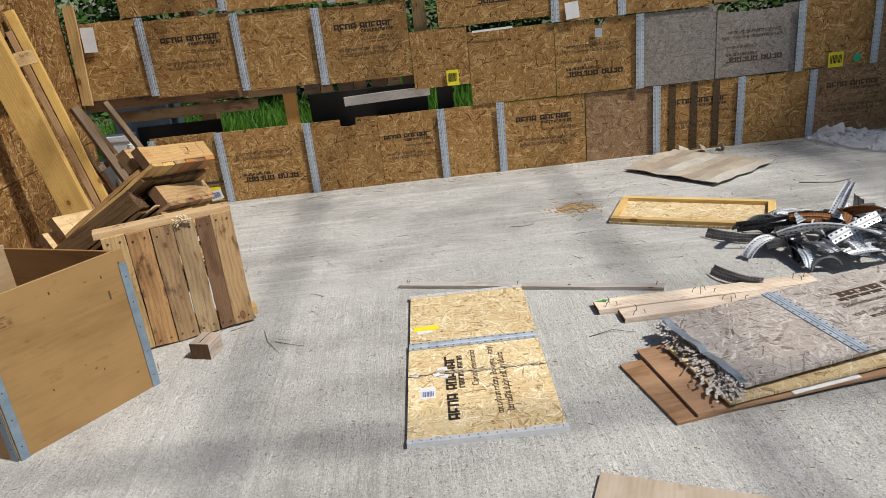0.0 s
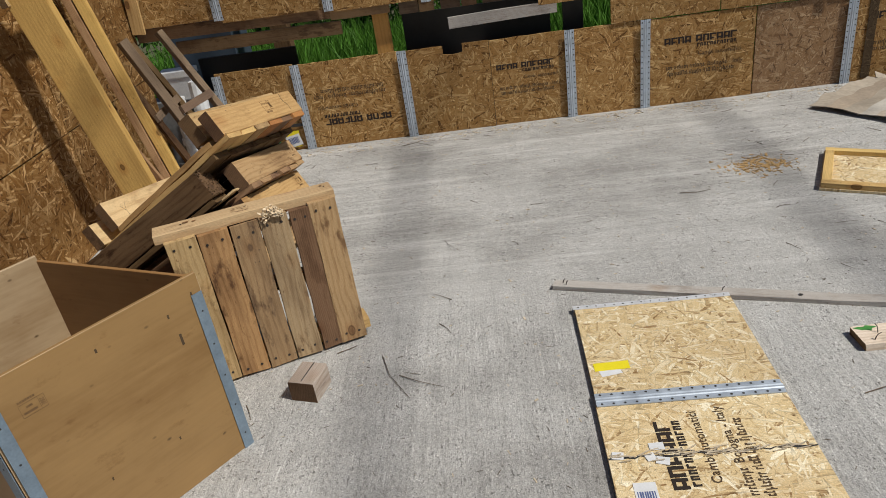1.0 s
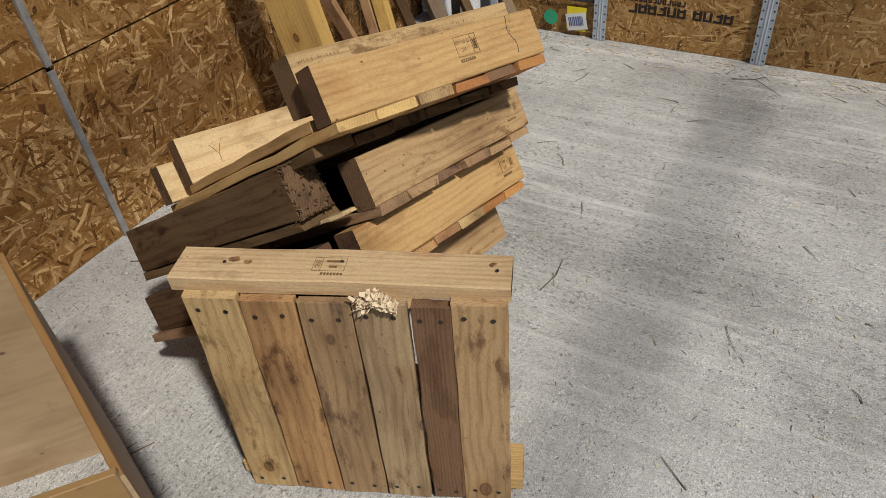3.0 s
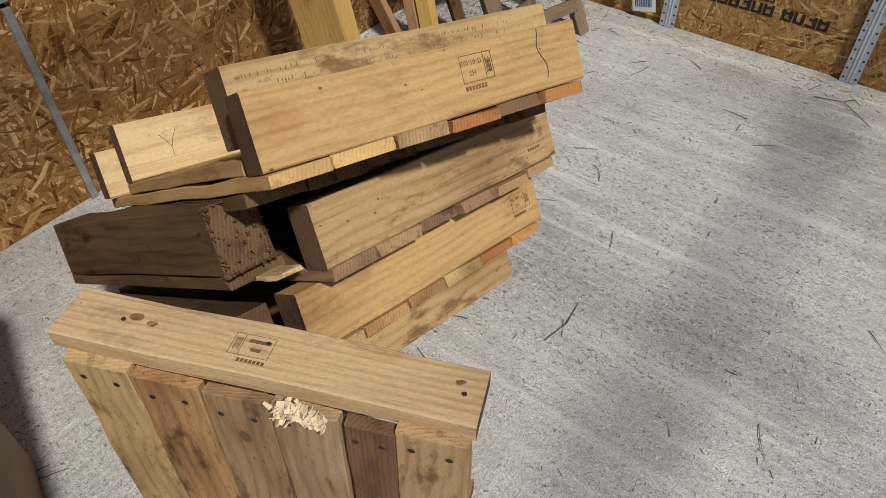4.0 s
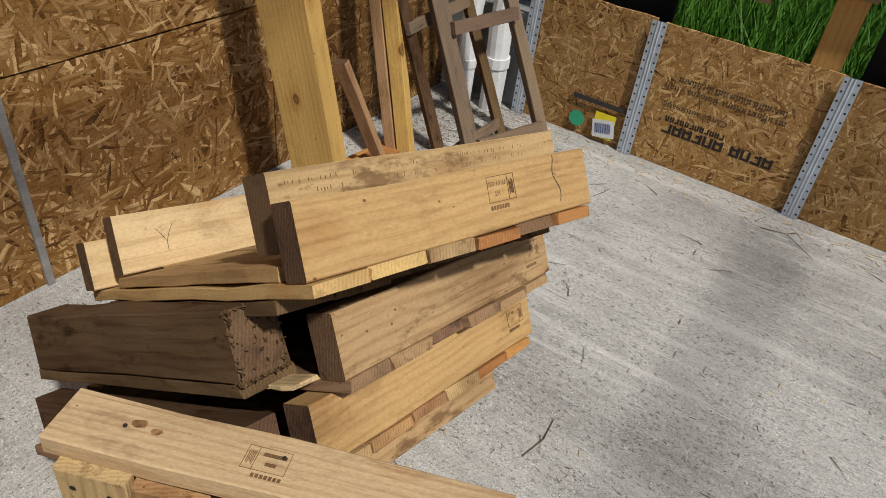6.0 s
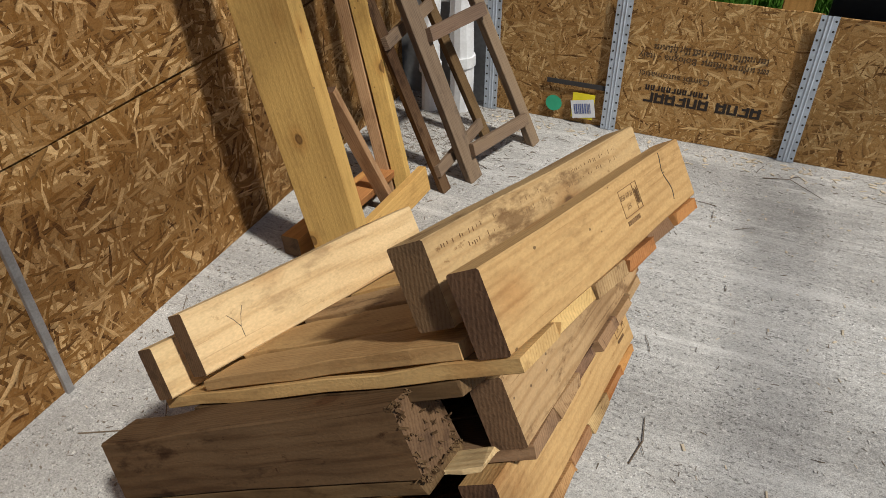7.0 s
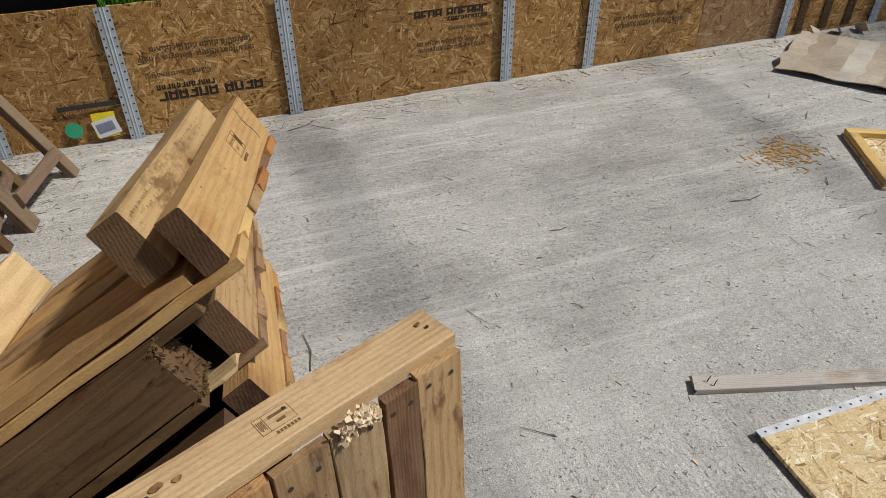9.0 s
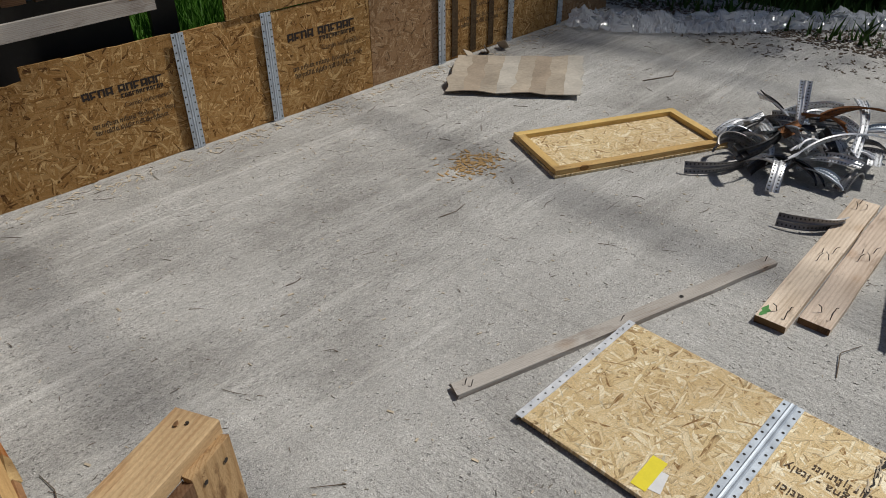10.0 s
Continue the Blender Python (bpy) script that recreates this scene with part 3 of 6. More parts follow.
def add_disc(bm, centre, radius, sides=8, mat=0, m=None):
    """A small flat disc facing local -y (or as m turns it)."""
    vs = []
    for i in range(sides):
        a = 2 * math.pi * i / sides
        p = Vector((centre[0] + radius * math.cos(a), centre[1], centre[2] + radius * math.sin(a)))
        vs.append(bm.verts.new(m @ p if m is not None else p))
    bm.faces.new(vs).material_index = mat


def frame_of(origin, u, v):
    u, v = Vector(u).normalized(), Vector(v)
    w = u.cross(v).normalized()
    v = w.cross(u)
    return Matrix(((u.x, v.x, w.x, origin[0]), (u.y, v.y, w.y, origin[1]), (u.z, v.z, w.z, origin[2]), (0, 0, 0, 1)))


def text_mesh(words, size, mat, name="printed_words"):
    cu = bpy.data.curves.new(name, "FONT")
    cu.body, cu.size, cu.resolution_u = words, size, 2
    tmp = bpy.data.objects.new(name, cu)
    scene.collection.objects.link(tmp)
    dg = bpy.context.evaluated_depsgraph_get()
    me = bpy.data.meshes.new_from_object(tmp.evaluated_get(dg))
    bpy.data.objects.remove(tmp)
    me.materials.clear()
    me.materials.append(mat)
    return me


# ---- ground ----
rng = random.Random(5)
bm = bmesh.new()
add_box(bm, -1500, 1500, -1500, 1500, -0.6, -0.16)
tagged(finish("ground", bm, SOIL), "brown and mossy earth round the concrete yard", "ground", kind="structure")
bm = bmesh.new()
add_box(bm, -2.6, 5.6, -4.0, 6.62, -0.16, 0.0)
tagged(finish("floor", bm, CONCRETE), "rough grey broomed concrete slab, scuffed and dusty", "floor", kind="structure")


# ---- printed marks ----
def logo_bm(width, word):
    """One half of the maker's mark as plain blocks: a row of bold slotted blocks."""
    bm = bmesh.new()
    step = width / 10.6
    h, t = step * 0.98, step * 0.27
    x = 0.0
    for k in range(11):
        if k == 4:
            x += step * 0.6
            continue
        if (k > 4) != bool(word):
            x += step
            continue
        w = step * 0.9
        add_box(bm, x, x + w, -0.0012, 0, h - t * 0.8, h)
        add_box(bm, x, x + t, -0.0012, 0, 0, h - t * 0.8)
        if k % 3 != 1:
            add_box(bm, x + w - t, x + w, -0.0012, 0, 0, h - t * 0.8)
        if k % 4 != 2:
            add_box(bm, x + t, x + w - t, -0.0012, 0, h * 0.16, h * 0.4)
        x += step
    return bm


def subline_bm(width):
    """The row of small blocks under the second half of the maker's mark."""
    bm = bmesh.new()
    h, n = width / 10.6 * 0.98, 12
    for k in range(n):
        a = width * (0.45 + 0.55 * k / n)
        w = width * 0.55 / n * 0.74
        add_box(bm, a, a + w, -0.0012, 0, -h * 0.36, -h * 0.22)
        add_box(bm, a, a + w * 0.4, -0.0012, 0, -h * 0.74, -h * 0.36)
        if k % 3:
            add_box(bm, a + w * 0.65, a + w, -0.0012, 0, -h * 0.74, -h * 0.36)
    return bm


def bars_bm(width, height, pieces, seed):
    """A line of print that cannot be read: small strokes in groups."""
    r = random.Random(seed)
    bm = bmesh.new()
    x, left = 0.0, r.randint(3, 9)
    step = width / pieces * 0.62
    while x < width:
        w = step * r.uniform(0.55, 0.8)
        low = -height * 0.35 if r.random() < 0.12 else 0.0
        high = height * (1.0 if r.random() < 0.3 else 0.7)
        add_box(bm, x, x + w * 0.42, -0.0012, 0, low, high)
        if r.random() < 0.75:
            add_box(bm, x + w * 0.42, x + w, -0.0012, 0, high * 0.72, high)
        if r.random() < 0.6:
            add_box(bm, x + w * 0.42, x + w, -0.0012, 0, 0.0, height * 0.2)
        x += step
        left -= 1
        if not left:
            x, left = x + step * 0.7, r.randint(3, 9)
    return bm


def printed_side(panel, m, width, faded=False):
    """The print of a crate side. m: the lower left of the block of print, x along the words, z up, -y outwards."""
    ink = INK_SOFT if faded else INK
    for word in (0, 1):
        finish("maker_mark", logo_bm(width, word), ink, panel, m @ pose(0, 0, width * 0.44), "dark stencilled maker's mark")
    finish("mark_subline", subline_bm(width), ink, panel, m @ pose(0, 0, width * 0.44))
    soft = INK_SOFT
    for words, x, z, s in (("Cambi automatici", 0.46, 0.25, 0.085), ("Bologna - Italy", 0.6, 0.085, 0.085)):
        ob = new("printed_words", text_mesh(words, width * s, soft))
        ob.parent = panel
        ob.matrix_basis = m @ pose(width * x, -0.0014, width * z, 90, 0, 0)
    finish("printed_line", bars_bm(width * 0.52, width * 0.058, 14, 3), soft, panel, m @ pose(width * 0.03, 0, width * 0.087))
    finish("printed_line", bars_bm(width * 0.94, width * 0.058, 26, 8), soft, panel, m @ pose(width * 0.05, 0, 0))


def osb_bm(w, h, rng, thick=0.012, notches=()):
    """A sheet with slightly frayed edges: x along, z up, front at y=0. notches: (x0, x1, depth) cut into its top edge."""
    pts = [(0.0, h)]
    for x0, x1, d in sorted(notches):
        pts += [(x0, h), (x0 + 0.002, h - d * 0.9), (0.5 * (x0 + x1), h - d), (x1 - 0.002, h - d * 0.85), (x1, h)]
    pts.append((w, h))
    fine = []
    for (xa, za), (xb, zb) in zip(pts, pts[1:]):
        n = max(1, int(abs(xb - xa) / 0.06))
        for k in range(n):
            fine.append((xa + (xb - xa) * k / n, za + (zb - za) * k / n + rng.uniform(-0.002, 0.002)))
    fine.append(pts[-1])
    low = [(x, rng.uniform(0.0, 0.003)) for x, _ in fine]
    bm = bmesh.new()
    grid = [[bm.verts.new((x, y, z)) for (x, z) in row] for y in (0, thick) for row in (fine, low)]
    ft, fl, bt, bl = grid
    for i in range(len(fine) - 1):
        bm.faces.new((fl[i], fl[i + 1], ft[i + 1], ft[i]))
        bm.faces.new((bl[i + 1], bl[i], bt[i], bt[i + 1]))
        bm.faces.new((ft[i], ft[i + 1], bt[i + 1], bt[i]))
        bm.faces.new((fl[i + 1], fl[i], bl[i], bl[i + 1]))
    for i in (0, -1):
        q = (fl[i], ft[i], bt[i], bl[i])
        bm.faces.new(q if i else q[::-1])
    bmesh.ops.recalc_face_normals(bm, faces=bm.faces)
    return bm


def strap_bm(length, width=0.064):
    """A folded galvanised hinge strip with two rows of punched holes; x across, z along, front at -y."""
    bm = bmesh.new()
    prof = [(-width / 2, 0), (-width / 2, -0.003), (-0.011, -0.003), (-0.007, -0.006), (-0.002, -0.004), (0.002, -0.004), (0.007, -0.006), (0.011, -0.003), (width / 2, -0.003), (width / 2, 0)]
    rows = [[bm.verts.new((x, y, z)) for x, y in prof] for z in (0, length)]
    for i in range(len(prof) - 1):
        bm.faces.new((rows[0][i], rows[0][i + 1], rows[1][i + 1], rows[1][i]))
    n = max(4, int(length / 0.036))
    for k in range(n):
        for sx in (-0.0225, 0.0225):
            add_disc(bm, (sx, -0.0036, length * (k + 0.5) / n), 0.0048, 6, 1)
    return bm


STRAPS = {}


def strap(parent, m, length, name="steel_strap"):
    key = round(length, 2)
    if key not in STRAPS:
        STRAPS[key] = finish(name, strap_bm(length), [ZINC, HOLE], parent, m)
        return STRAPS[key]
    ob = new(name, STRAPS[key].data)
    ob.parent, ob.matrix_basis = parent, m
    return ob


# ---- wall of crate sides at the back ----
YB = 6.395
back = root("wall_back", pose(0, YB, 0), "wall pieced together from used strand-board crate sides with steel straps", "wall", kind="structure")
# x0, x1, z0, z1, material, print (None, "up", "down"), faded, notches
SIDES = [
    (-1.745, -1.19, 0.0, 0.615, OSB, None, False, ()),
    (-1.155, -0.445, 0.0, 0.607, OSB, "down", False, ()),
    (-0.405, 0.168, 0.0, 0.605, OSB, None, False, ((0.26, 0.395, 0.065),)),
    (0.171, 0.69, 0.0, 0.60, OSB, "cut", False, ()),
    (0.73, 1.195, 0.0, 0.598, OSB, None, False, ()),
    (1.228, 1.938, 0.0, 0.595, OSB, "up", False, ()),
    (1.948, 2.54, 0.0, 0.59, OSB_HALF, None, False, ()),
    (2.575, 3.265, 0.0, 0.59, OSB, "up", False, ()),
    (3.30, 3.885, 0.0, 0.585, OSB, None, False, ()),
    (3.925, 4.62, 0.0, 0.585, OSB_HALF, "up", True, ()),
    (-2.18, -1.61, 0.975, 1.575, OSB, None, False, ()),
    (-1.575, -0.87, 0.945, 1.545, OSB, "up", False, ()),
    (-0.835, -0.225, 0.92, 1.52, OSB, None, False, ()),
    (-0.19, 0.515, 0.905, 1.50, OSB, "up", False, ()),
    (0.52, 0.985, 0.785, 1.245, OSB, None, False, ()),
    (0.99, 1.70, 0.602, 1.195, OSB, None, False, ()),
    (1.705, 2.385, 0.60, 1.19, OSB, "down", False, ((0.33, 0.42, 0.055),)),
    (2.425, 3.045, 0.597, 1.188, OSB_GREY, None, False, ()),
    (3.058, 3.74, 0.597, 1.15, OSB_GREY, "down", True, ((0.05, 0.55, 0.03),)),
    (3.785, 4.385, 0.595, 1.18, OSB, None, False, ()),
    (4.43, 5.1, 0.595, 1.18, OSB_HALF, None, False, ()),
    (-1.72, -0.93, 1.585, 2.185, OSB, None, False, ()),
    (-0.90, -0.08, 1.552, 2.152, OSB, None, False, ()),
    (-0.04, 0.55, 1.525, 2.125, OSB, None, False, ()),
    (0.765, 1.69, 1.252, 1.85, OSB, "down", False, ()),
    (1.735, 2.24, 1.20, 1.80, OSB, None, False, ()),
    (2.28, 3.0, 1.20, 1.80, OSB, None, False, ()),
    (3.02, 3.76, 1.21, 1.81, OSB_HALF, None, False, ()),
    (3.79, 4.62, 1.20, 1.80, OSB, None, False, ()),
]
for n, (x0, x1, z0, z1, mt, mark, faded, notch) in enumerate(SIDES):
    w, h = x1 - x0, z1 - z0
    proud = 0.004 * (n % 3) + (0.012 if z0 > 0.3 else 0.0) + (0.012 if z0 > 1.15 else 0.0)
    p = finish("crate_side", osb_bm(w, h, rng, notches=notch), mt, back, pose(x0, 0.003 - proud, z0, rng.uniform(-0.3, 0.3), 0, 0))
    if mark == "up":
        printed_side(p, pose(0.115, 0, h * 0.34), 0.48, faded)
    elif mark == "down":
        printed_side(p, pose(w - 0.12, 0, h * 0.68, 0, 180, 0), 0.48, faded)
    elif mark == "cut":
        printed_side(p, pose(0.035, 0, h * 0.36), 0.395, faded)
# three dark upright bars on one side
bm = bmesh.new()
for x in (2.665, 2.855, 3.045):
    add_box(bm, x, x + 0.058, -0.0165, -0.0155, 0.02, 0.585, m=None)
OSB_DARK_BAR = mat_osb("osb_dark_bar", (0.035, 0.022, 0.012), (0.085, 0.055, 0.03), (0.16, 0.11, 0.062))
finish("stain_bar", bm, OSB_DARK_BAR, back, pose(0, 0.0085, 0), "dark brown upright bars on the board")
for x, z0, ln in [(-1.172, 0, 0.61), (-0.425, 0, 0.607), (0.71, 0, 0.602), (1.212, 0, 0.6), (2.557, 0, 0.592), (3.283, 0, 0.588), (3.905, 0, 0.585), (-1.735, 0, 0.6),
                  (-1.593, 0.965, 0.61), (-0.853, 0.93, 0.605), (-0.208, 0.905, 0.605),
                  (2.405, 0.59, 0.6), (3.763, 0.585, 0.57), (4.408, 0.59, 0.59), (-0.915, 1.56, 0.6), (-0.06, 1.535, 0.6), (1.713, 1.2, 0.6), (2.26, 1.2, 0.6)]:
    high = z0 > 0.3
    strap(back, pose(x, -0.016 if not high else -0.028, z0 + 0.002, 0, rng.uniform(-0.6, 0.6), 0), ln)


def wall_label(parent, x, z, w, h, mat, y=-0.02, bars=True, tilt=0.0, name="sticker"):
    bm = bmesh.new()
    add_box(bm, 0, w, -0.001, 0, 0, h)
    ob = finish(name, bm, mat, parent, pose(x, y, z, 0, tilt, 0))
    if bars:
        bm = bmesh.new()
        r = random.Random(int(x * 100))
        k = 0.12
        while k < 0.85:
            s = r.uniform(0.02, 0.07)
            add_box(bm, w * k, w * (k + s), -0.0022, -0.0012, h * 0.25, h * 0.8)
            k += s + r.uniform(0.02, 0.05)
        finish("printed_bars", bm, BLUEINK if mat is PAPER else INK, ob)
    return ob


wall_label(back, -1.345, 0.03, 0.10, 0.12, YELLOW, -0.012, False)
wall_label(back, -1.335, 0.025, 0.105, 0.085, PAPER, -0.0145, True, -12)
bm = bmesh.new()
add_disc(bm, (0, 0, 0), 0.038, 18)
finish("sticker", bm, GREEN, back, pose(-1.43, -0.0125, 0.082), "round green sticker")
bm = bmesh.new()
add_box(bm, 0, 0.27, -0.002, 0, 0, 0.022)
finish("slot", bm, HOLE, back, pose(-1.47, -0.011, 0.178), "dark slot in the board")
wall_label(back, 0.79, 0.79, 0.10, 0.125, YELLOW, -0.036)
wall_label(back, 4.01, 0.59, 0.13, 0.125, YELLOW, -0.036)
bm = bmesh.new()
add_disc(bm, (0, 0, 0), 0.035, 14)
finish("sticker", bm, GREEN, back, pose(4.26, -0.036, 0.65), "round green sticker")
wall_label(back, -2.06, 1.36, 0.105, 0.19, PAPER, -0.036, False, 3, "paper_note")
wall_label(back, 1.80, 1.21, 0.11, 0.13, PAPER, -0.04, False, -5, "paper_note")
wall_label(back, 2.03, 1.05, 0.06, 0.07, ZINC, -0.03, False, 4, "steel_patch")
wall_label(back, 1.03, 1.188, 0.33, 0.016, PAPER, -0.036, False, -1, "tape_strip")


# timbers in the gap between the rows
def timber(name, m, l, w, t, mat, parent=None, label="", rough=0.0015, ragged=0.0, stations=5, bow=0.0):
    return finish(name, beam_bm(l, w, t, rng, stations, 0.0026 if min(w, t) > 0.03 else 0.0014, rough, bow, ragged), [mat, mat if w < 0.03 or t < 0.03 else END_GRAIN], parent, m, label)


def upright(x, y, z0, z1, w, d, mat, name, label, category="board"):
    return tagged(timber(name, pose(x + w, y, z0, 0, -90, 0), z1 - z0, d, w, mat), label, category)


for x, l, z, h, y, mt in ((-2.2, 1.35, 0.885, 0.085, 6.42, PINE_BROWN), (-0.86, 0.40, 0.865, 0.075, 6.415, PINE_BROWN), (-1.97, 1.16, 0.765, 0.088, 6.47, PINE_BROWN)):
    ob = timber("slat_board", pose(x, y + 0.02, z, 90, 0.4, 0), l, h, 0.022, mt, back)
for k, x in enumerate((-0.40, -0.265, -0.12, 0.02, 0.16, 0.3, 0.42)):
    timber("slat_board", pose(x, 6.50, 0.835, 90, 0, 0), 0.10 if k % 2 else 0.13, 0.085 + 0.012 * (k % 2), 0.05, PINE_BROWN if k % 2 else GREY_WOOD, back)
timber("slat_board", pose(-0.08, 6.40 - YB + YB, 0.712, 90, -1.2, 0), 0.72, 0.075, 0.02, GREY_PALE, back, "pale silvered board nailed across the gap")
for ob in back.children:
    if ob.name.startswith("slat_board"):
        ob.matrix_basis = pose(0, -YB, 0) @ ob.matrix_basis
upright(-0.595, 6.47, 0.0, 0.90, 0.11, 0.05, PINE_ORANGE, "fence_post", "orange-brown sawn post behind the crate-side wall", "post")
upright(0.565, 6.47, 1.1, 1.62, 0.11, 0.05, PINE_TAN, "fence_post", "sawn post showing in a gap of the wall", "post")
upright(-1.42, 6.9, -0.16, 2.3, 0.13, 0.12, DARK_WOOD, "fence_post", "dark weathered post behind the wall", "post")
bm = bmesh.new()
add_box(bm, -0.41, 0.62, 0, 0.03, 0.0, 0.90)
tagged(finish("black_board", bm, BLACK_PLASTIC, None, pose(0, 6.66, -0.1)), "wide matt black board standing behind the wall", "board")
bm = bmesh.new()
add_box(bm, -1.95, -1.22, 0.06, 0.09, 0.0, 0.77)
tagged(finish("black_board", bm, BLACK_PLASTIC, None, pose(0, 6.66, -0.1)), "lower black board standing behind the wall", "board")
upright(0.70, 6.6, -0.1, 0.9, 0.14, 0.03, BLACK_PLASTIC, "black_plank", "narrow black plank behind the gap", "plank")

# ---- wall on the other side: large boards ----
XL = -2.195
left = root("wall_left", pose(XL, 0, 0), "wall of large amber strand boards with dark joints and steel strips", "wall", kind="structure")
TURN_L = pose(0, 0, 0, 0, 0, 90)
for y0, y1, z0, z1 in ((2.3, 3.775, 0, 0.655), (3.79, 4.245, 0, 0.655), (4.262, 5.215, 0, 0.655), (5.222, 6.38, 0, 0.655),
                       (2.3, 3.775, 0.66, 1.9), (3.79, 4.245, 0.66, 1.9), (4.262, 5.215, 0.66, 1.9), (5.222, 6.38, 0.66, 1.9),
                       (0.6, 2.295, 0, 0.655), (0.6, 2.295, 0.66, 1.9), (-1.2, 0.595, 0, 1.9)):
    finish("wall_board", osb_bm(y1 - y0, z1 - z0, rng), OSB_WARM, left, pose(0, y0, z0) @ TURN_L @ pose(0, -rng.uniform(0, 0.003), 0))
bm = bmesh.new()
add_box(bm, -1.2, 6.4, 0.016, 0.05, 0, 2.5)
finish("wall_backing", bm, HOLE, left, TURN_L)
for y in (3.782, 4.253):
    bm = bmesh.new()
    add_box(bm, -0.011, 0.011, -0.016, -0.004, 0.0, 0.645)
    add_box(bm, -0.011, 0.011, -0.018, -0.004, 0.662, 1.9)
    finish("steel_strip", bm, ZINC_DULL, left, pose(0, y, 0) @ TURN_L, "narrow dull steel strip over the joint")
tagged(timber("corner_board", pose(-2.10, 6.335, 0.95, 0, -90, 0) @ pose(0, 0, 0, 0, 4.0, 0), 0.77, 0.02, 0.085, PINE), "tan upright board in the corner of the walls", "board")

# ---- corner: rendered pillar, white pipes, bin ----
bm = bmesh.new()
add_box(bm, -2.6, -1.76, 6.42, 6.60, 0, 0.46)
tagged(finish("wall_corner", bm, CONC_WALL), "low grey rendered wall in the corner", "wall", kind="structure")
for x, y, top, r in ((-2.0, 6.28, 0.52, 0.045), (-1.865, 6.33, 0.60, 0.055)):
    bm = bmesh.new()
    add_tube(bm, [(x, y, 0.0), (x + 0.004, y, top * 0.3), (x - 0.003, y, top * 0.7), (x, y + 0.02, top)], r, 12)
    add_tube(bm, [(x, y, top * 0.36), (x, y, top * 0.44)], r * 1.18, 12)
    tagged(finish("pipe", bm, WHITE_PAINT, smooth=False), "white painted pipe stub with a collar, flaking", "pipe")
bm = bmesh.new()
add_box(bm, -2.16, -1.93, 6.44, 6.58, 0.462, 0.62)
add_box(bm, -2.17, -1.92, 6.43, 6.59, 0.62, 0.66)
tagged(finish("storage_box", bm, WHITE_PAINT), "small white box with a lid on the low wall", "box")
bm = bmesh.new()
add_box(bm, -2.25, -1.75, 7.0, 7.4, -0.16, 1.05)
tagged(finish("bin", bm, BLUE_BIN), "blue-grey plastic bin behind the wall", "bin")


# ---- crate pallets ----
def nail_heads(parent, pts, m=None):
    for x, y, z in pts:
        bm = bmesh.new()
        bmesh.ops.create_cone(bm, cap_ends=True, segments=8, radius1=0.0034, radius2=0.0034, depth=0.002)
        finish("nail", bm, NAIL, parent, pose(x, y, z))


def stamp(parent, m, w=0.1, code="", turned=False):
    """A heat-treatment stamp: a box outline with its code, or bars where the code is illegible."""
    bm = bmesh.new()
    h, t = w * 0.62, w * 0.012
    for a in ((0, w, 0, t), (0, w, h - t, h), (0, t, 0, h), (w - t, w, 0, h), (w * 0.74, w * 0.752, 0, h)):
        add_box(bm, a[0], a[1], a[2], a[3], 0, 0.0006)
    if not code:
        for a in ((0.08, 0.62, 0.2, 0.36), (0.25, 0.5, 0.6, 0.75)):
            add_box(bm, w * a[0], w * a[1], h * a[2], h * a[3], 0, 0.0006)
    for k in range(5):
        add_box(bm, w * (0.79 + 0.035 * k), w * (0.805 + 0.035 * k), h * (0.2 + 0.05 * (k % 2)), h * (0.8 - 0.06 * (k % 3)), 0, 0.0006)
    for k in range(7):
        add_box(bm, w * (0.02 + 0.1 * k), w * (0.09 + 0.1 * k), -h * 0.28 if turned else h * 1.12, -h * 0.12 if turned else h * 1.28, 0, 0.0006)
    st = finish("stamp", bm, INK_PALE, parent, m, "faded brown stamp")
    if code:
        for words, x, y in ((code, 0.07, 0.2), ("HT", 0.3, 0.58)):
            ob = new("printed_words", text_mesh(words, w * 0.165, INK_PALE))
            ob.parent = st
            ob.matrix_basis = pose(w * x, h * y, 0.0004) if not turned else pose(w * (0.74 - x), h * (1 - y), 0.0004, 0, 0, 180)
    return st


# the upright one
up = root("crate_pallet", Matrix.Translation((-0.498, 3.949, 0)) @ pose(0, 0, 0, -2.5, 0, 22.6), "square crate pallet of mixed tan planks stood on its edge", "pallet")
# local: x to the right along the face (0 at the right end), y away, z up
top = timber("beam", pose(-0.662, 0, 0.623), 0.662, 0.098, 0.037, PINE_PALE, up, "pale pine beam with knots and a stamp")
timber("beam", pose(-0.655, 0.0, 0.03), 0.678, 0.098, 0.043, PINE, up)
timber("beam", pose(-0.655, 0.03, 0.30), 0.64, 0.07, 0.04, PINE_BROWN, up)
stamp(top, pose(0.345, 0.07, 0.0375, 0, 0, 180), 0.064)
KNOT = mat_plain("knot_dark", (0.24, 0.125, 0.055), 0.6, 0.0, 0.75, 90, 0.2)
for kx, ky, kr in ((0.118, 0.058, 0.010), (0.148, 0.052, 0.007), (0.626, 0.062, 0.006)):
    bm = bmesh.new()
    add_disc(bm, (0, 0, 0), kr, 12, 0, pose(kx, ky, 0.0388) @ Matrix(((1.15, 0, 0, 0), (0, 0, -0.75, 0), (0, 1, 0, 0), (0, 0, 0, 1))))
    for v in bm.verts:
        v.co.x += rng.uniform(-0.0015, 0.0015)
        v.co.y += rng.uniform(-0.0015, 0.0015)
    bmesh.ops.recalc_face_normals(bm, faces=bm.faces)
    if bm.faces[:][0].normal.z < 0:
        bmesh.ops.reverse_faces(bm, faces=bm.faces[:])
    finish("knot", bm, KNOT, top, None, "dark brown knot")
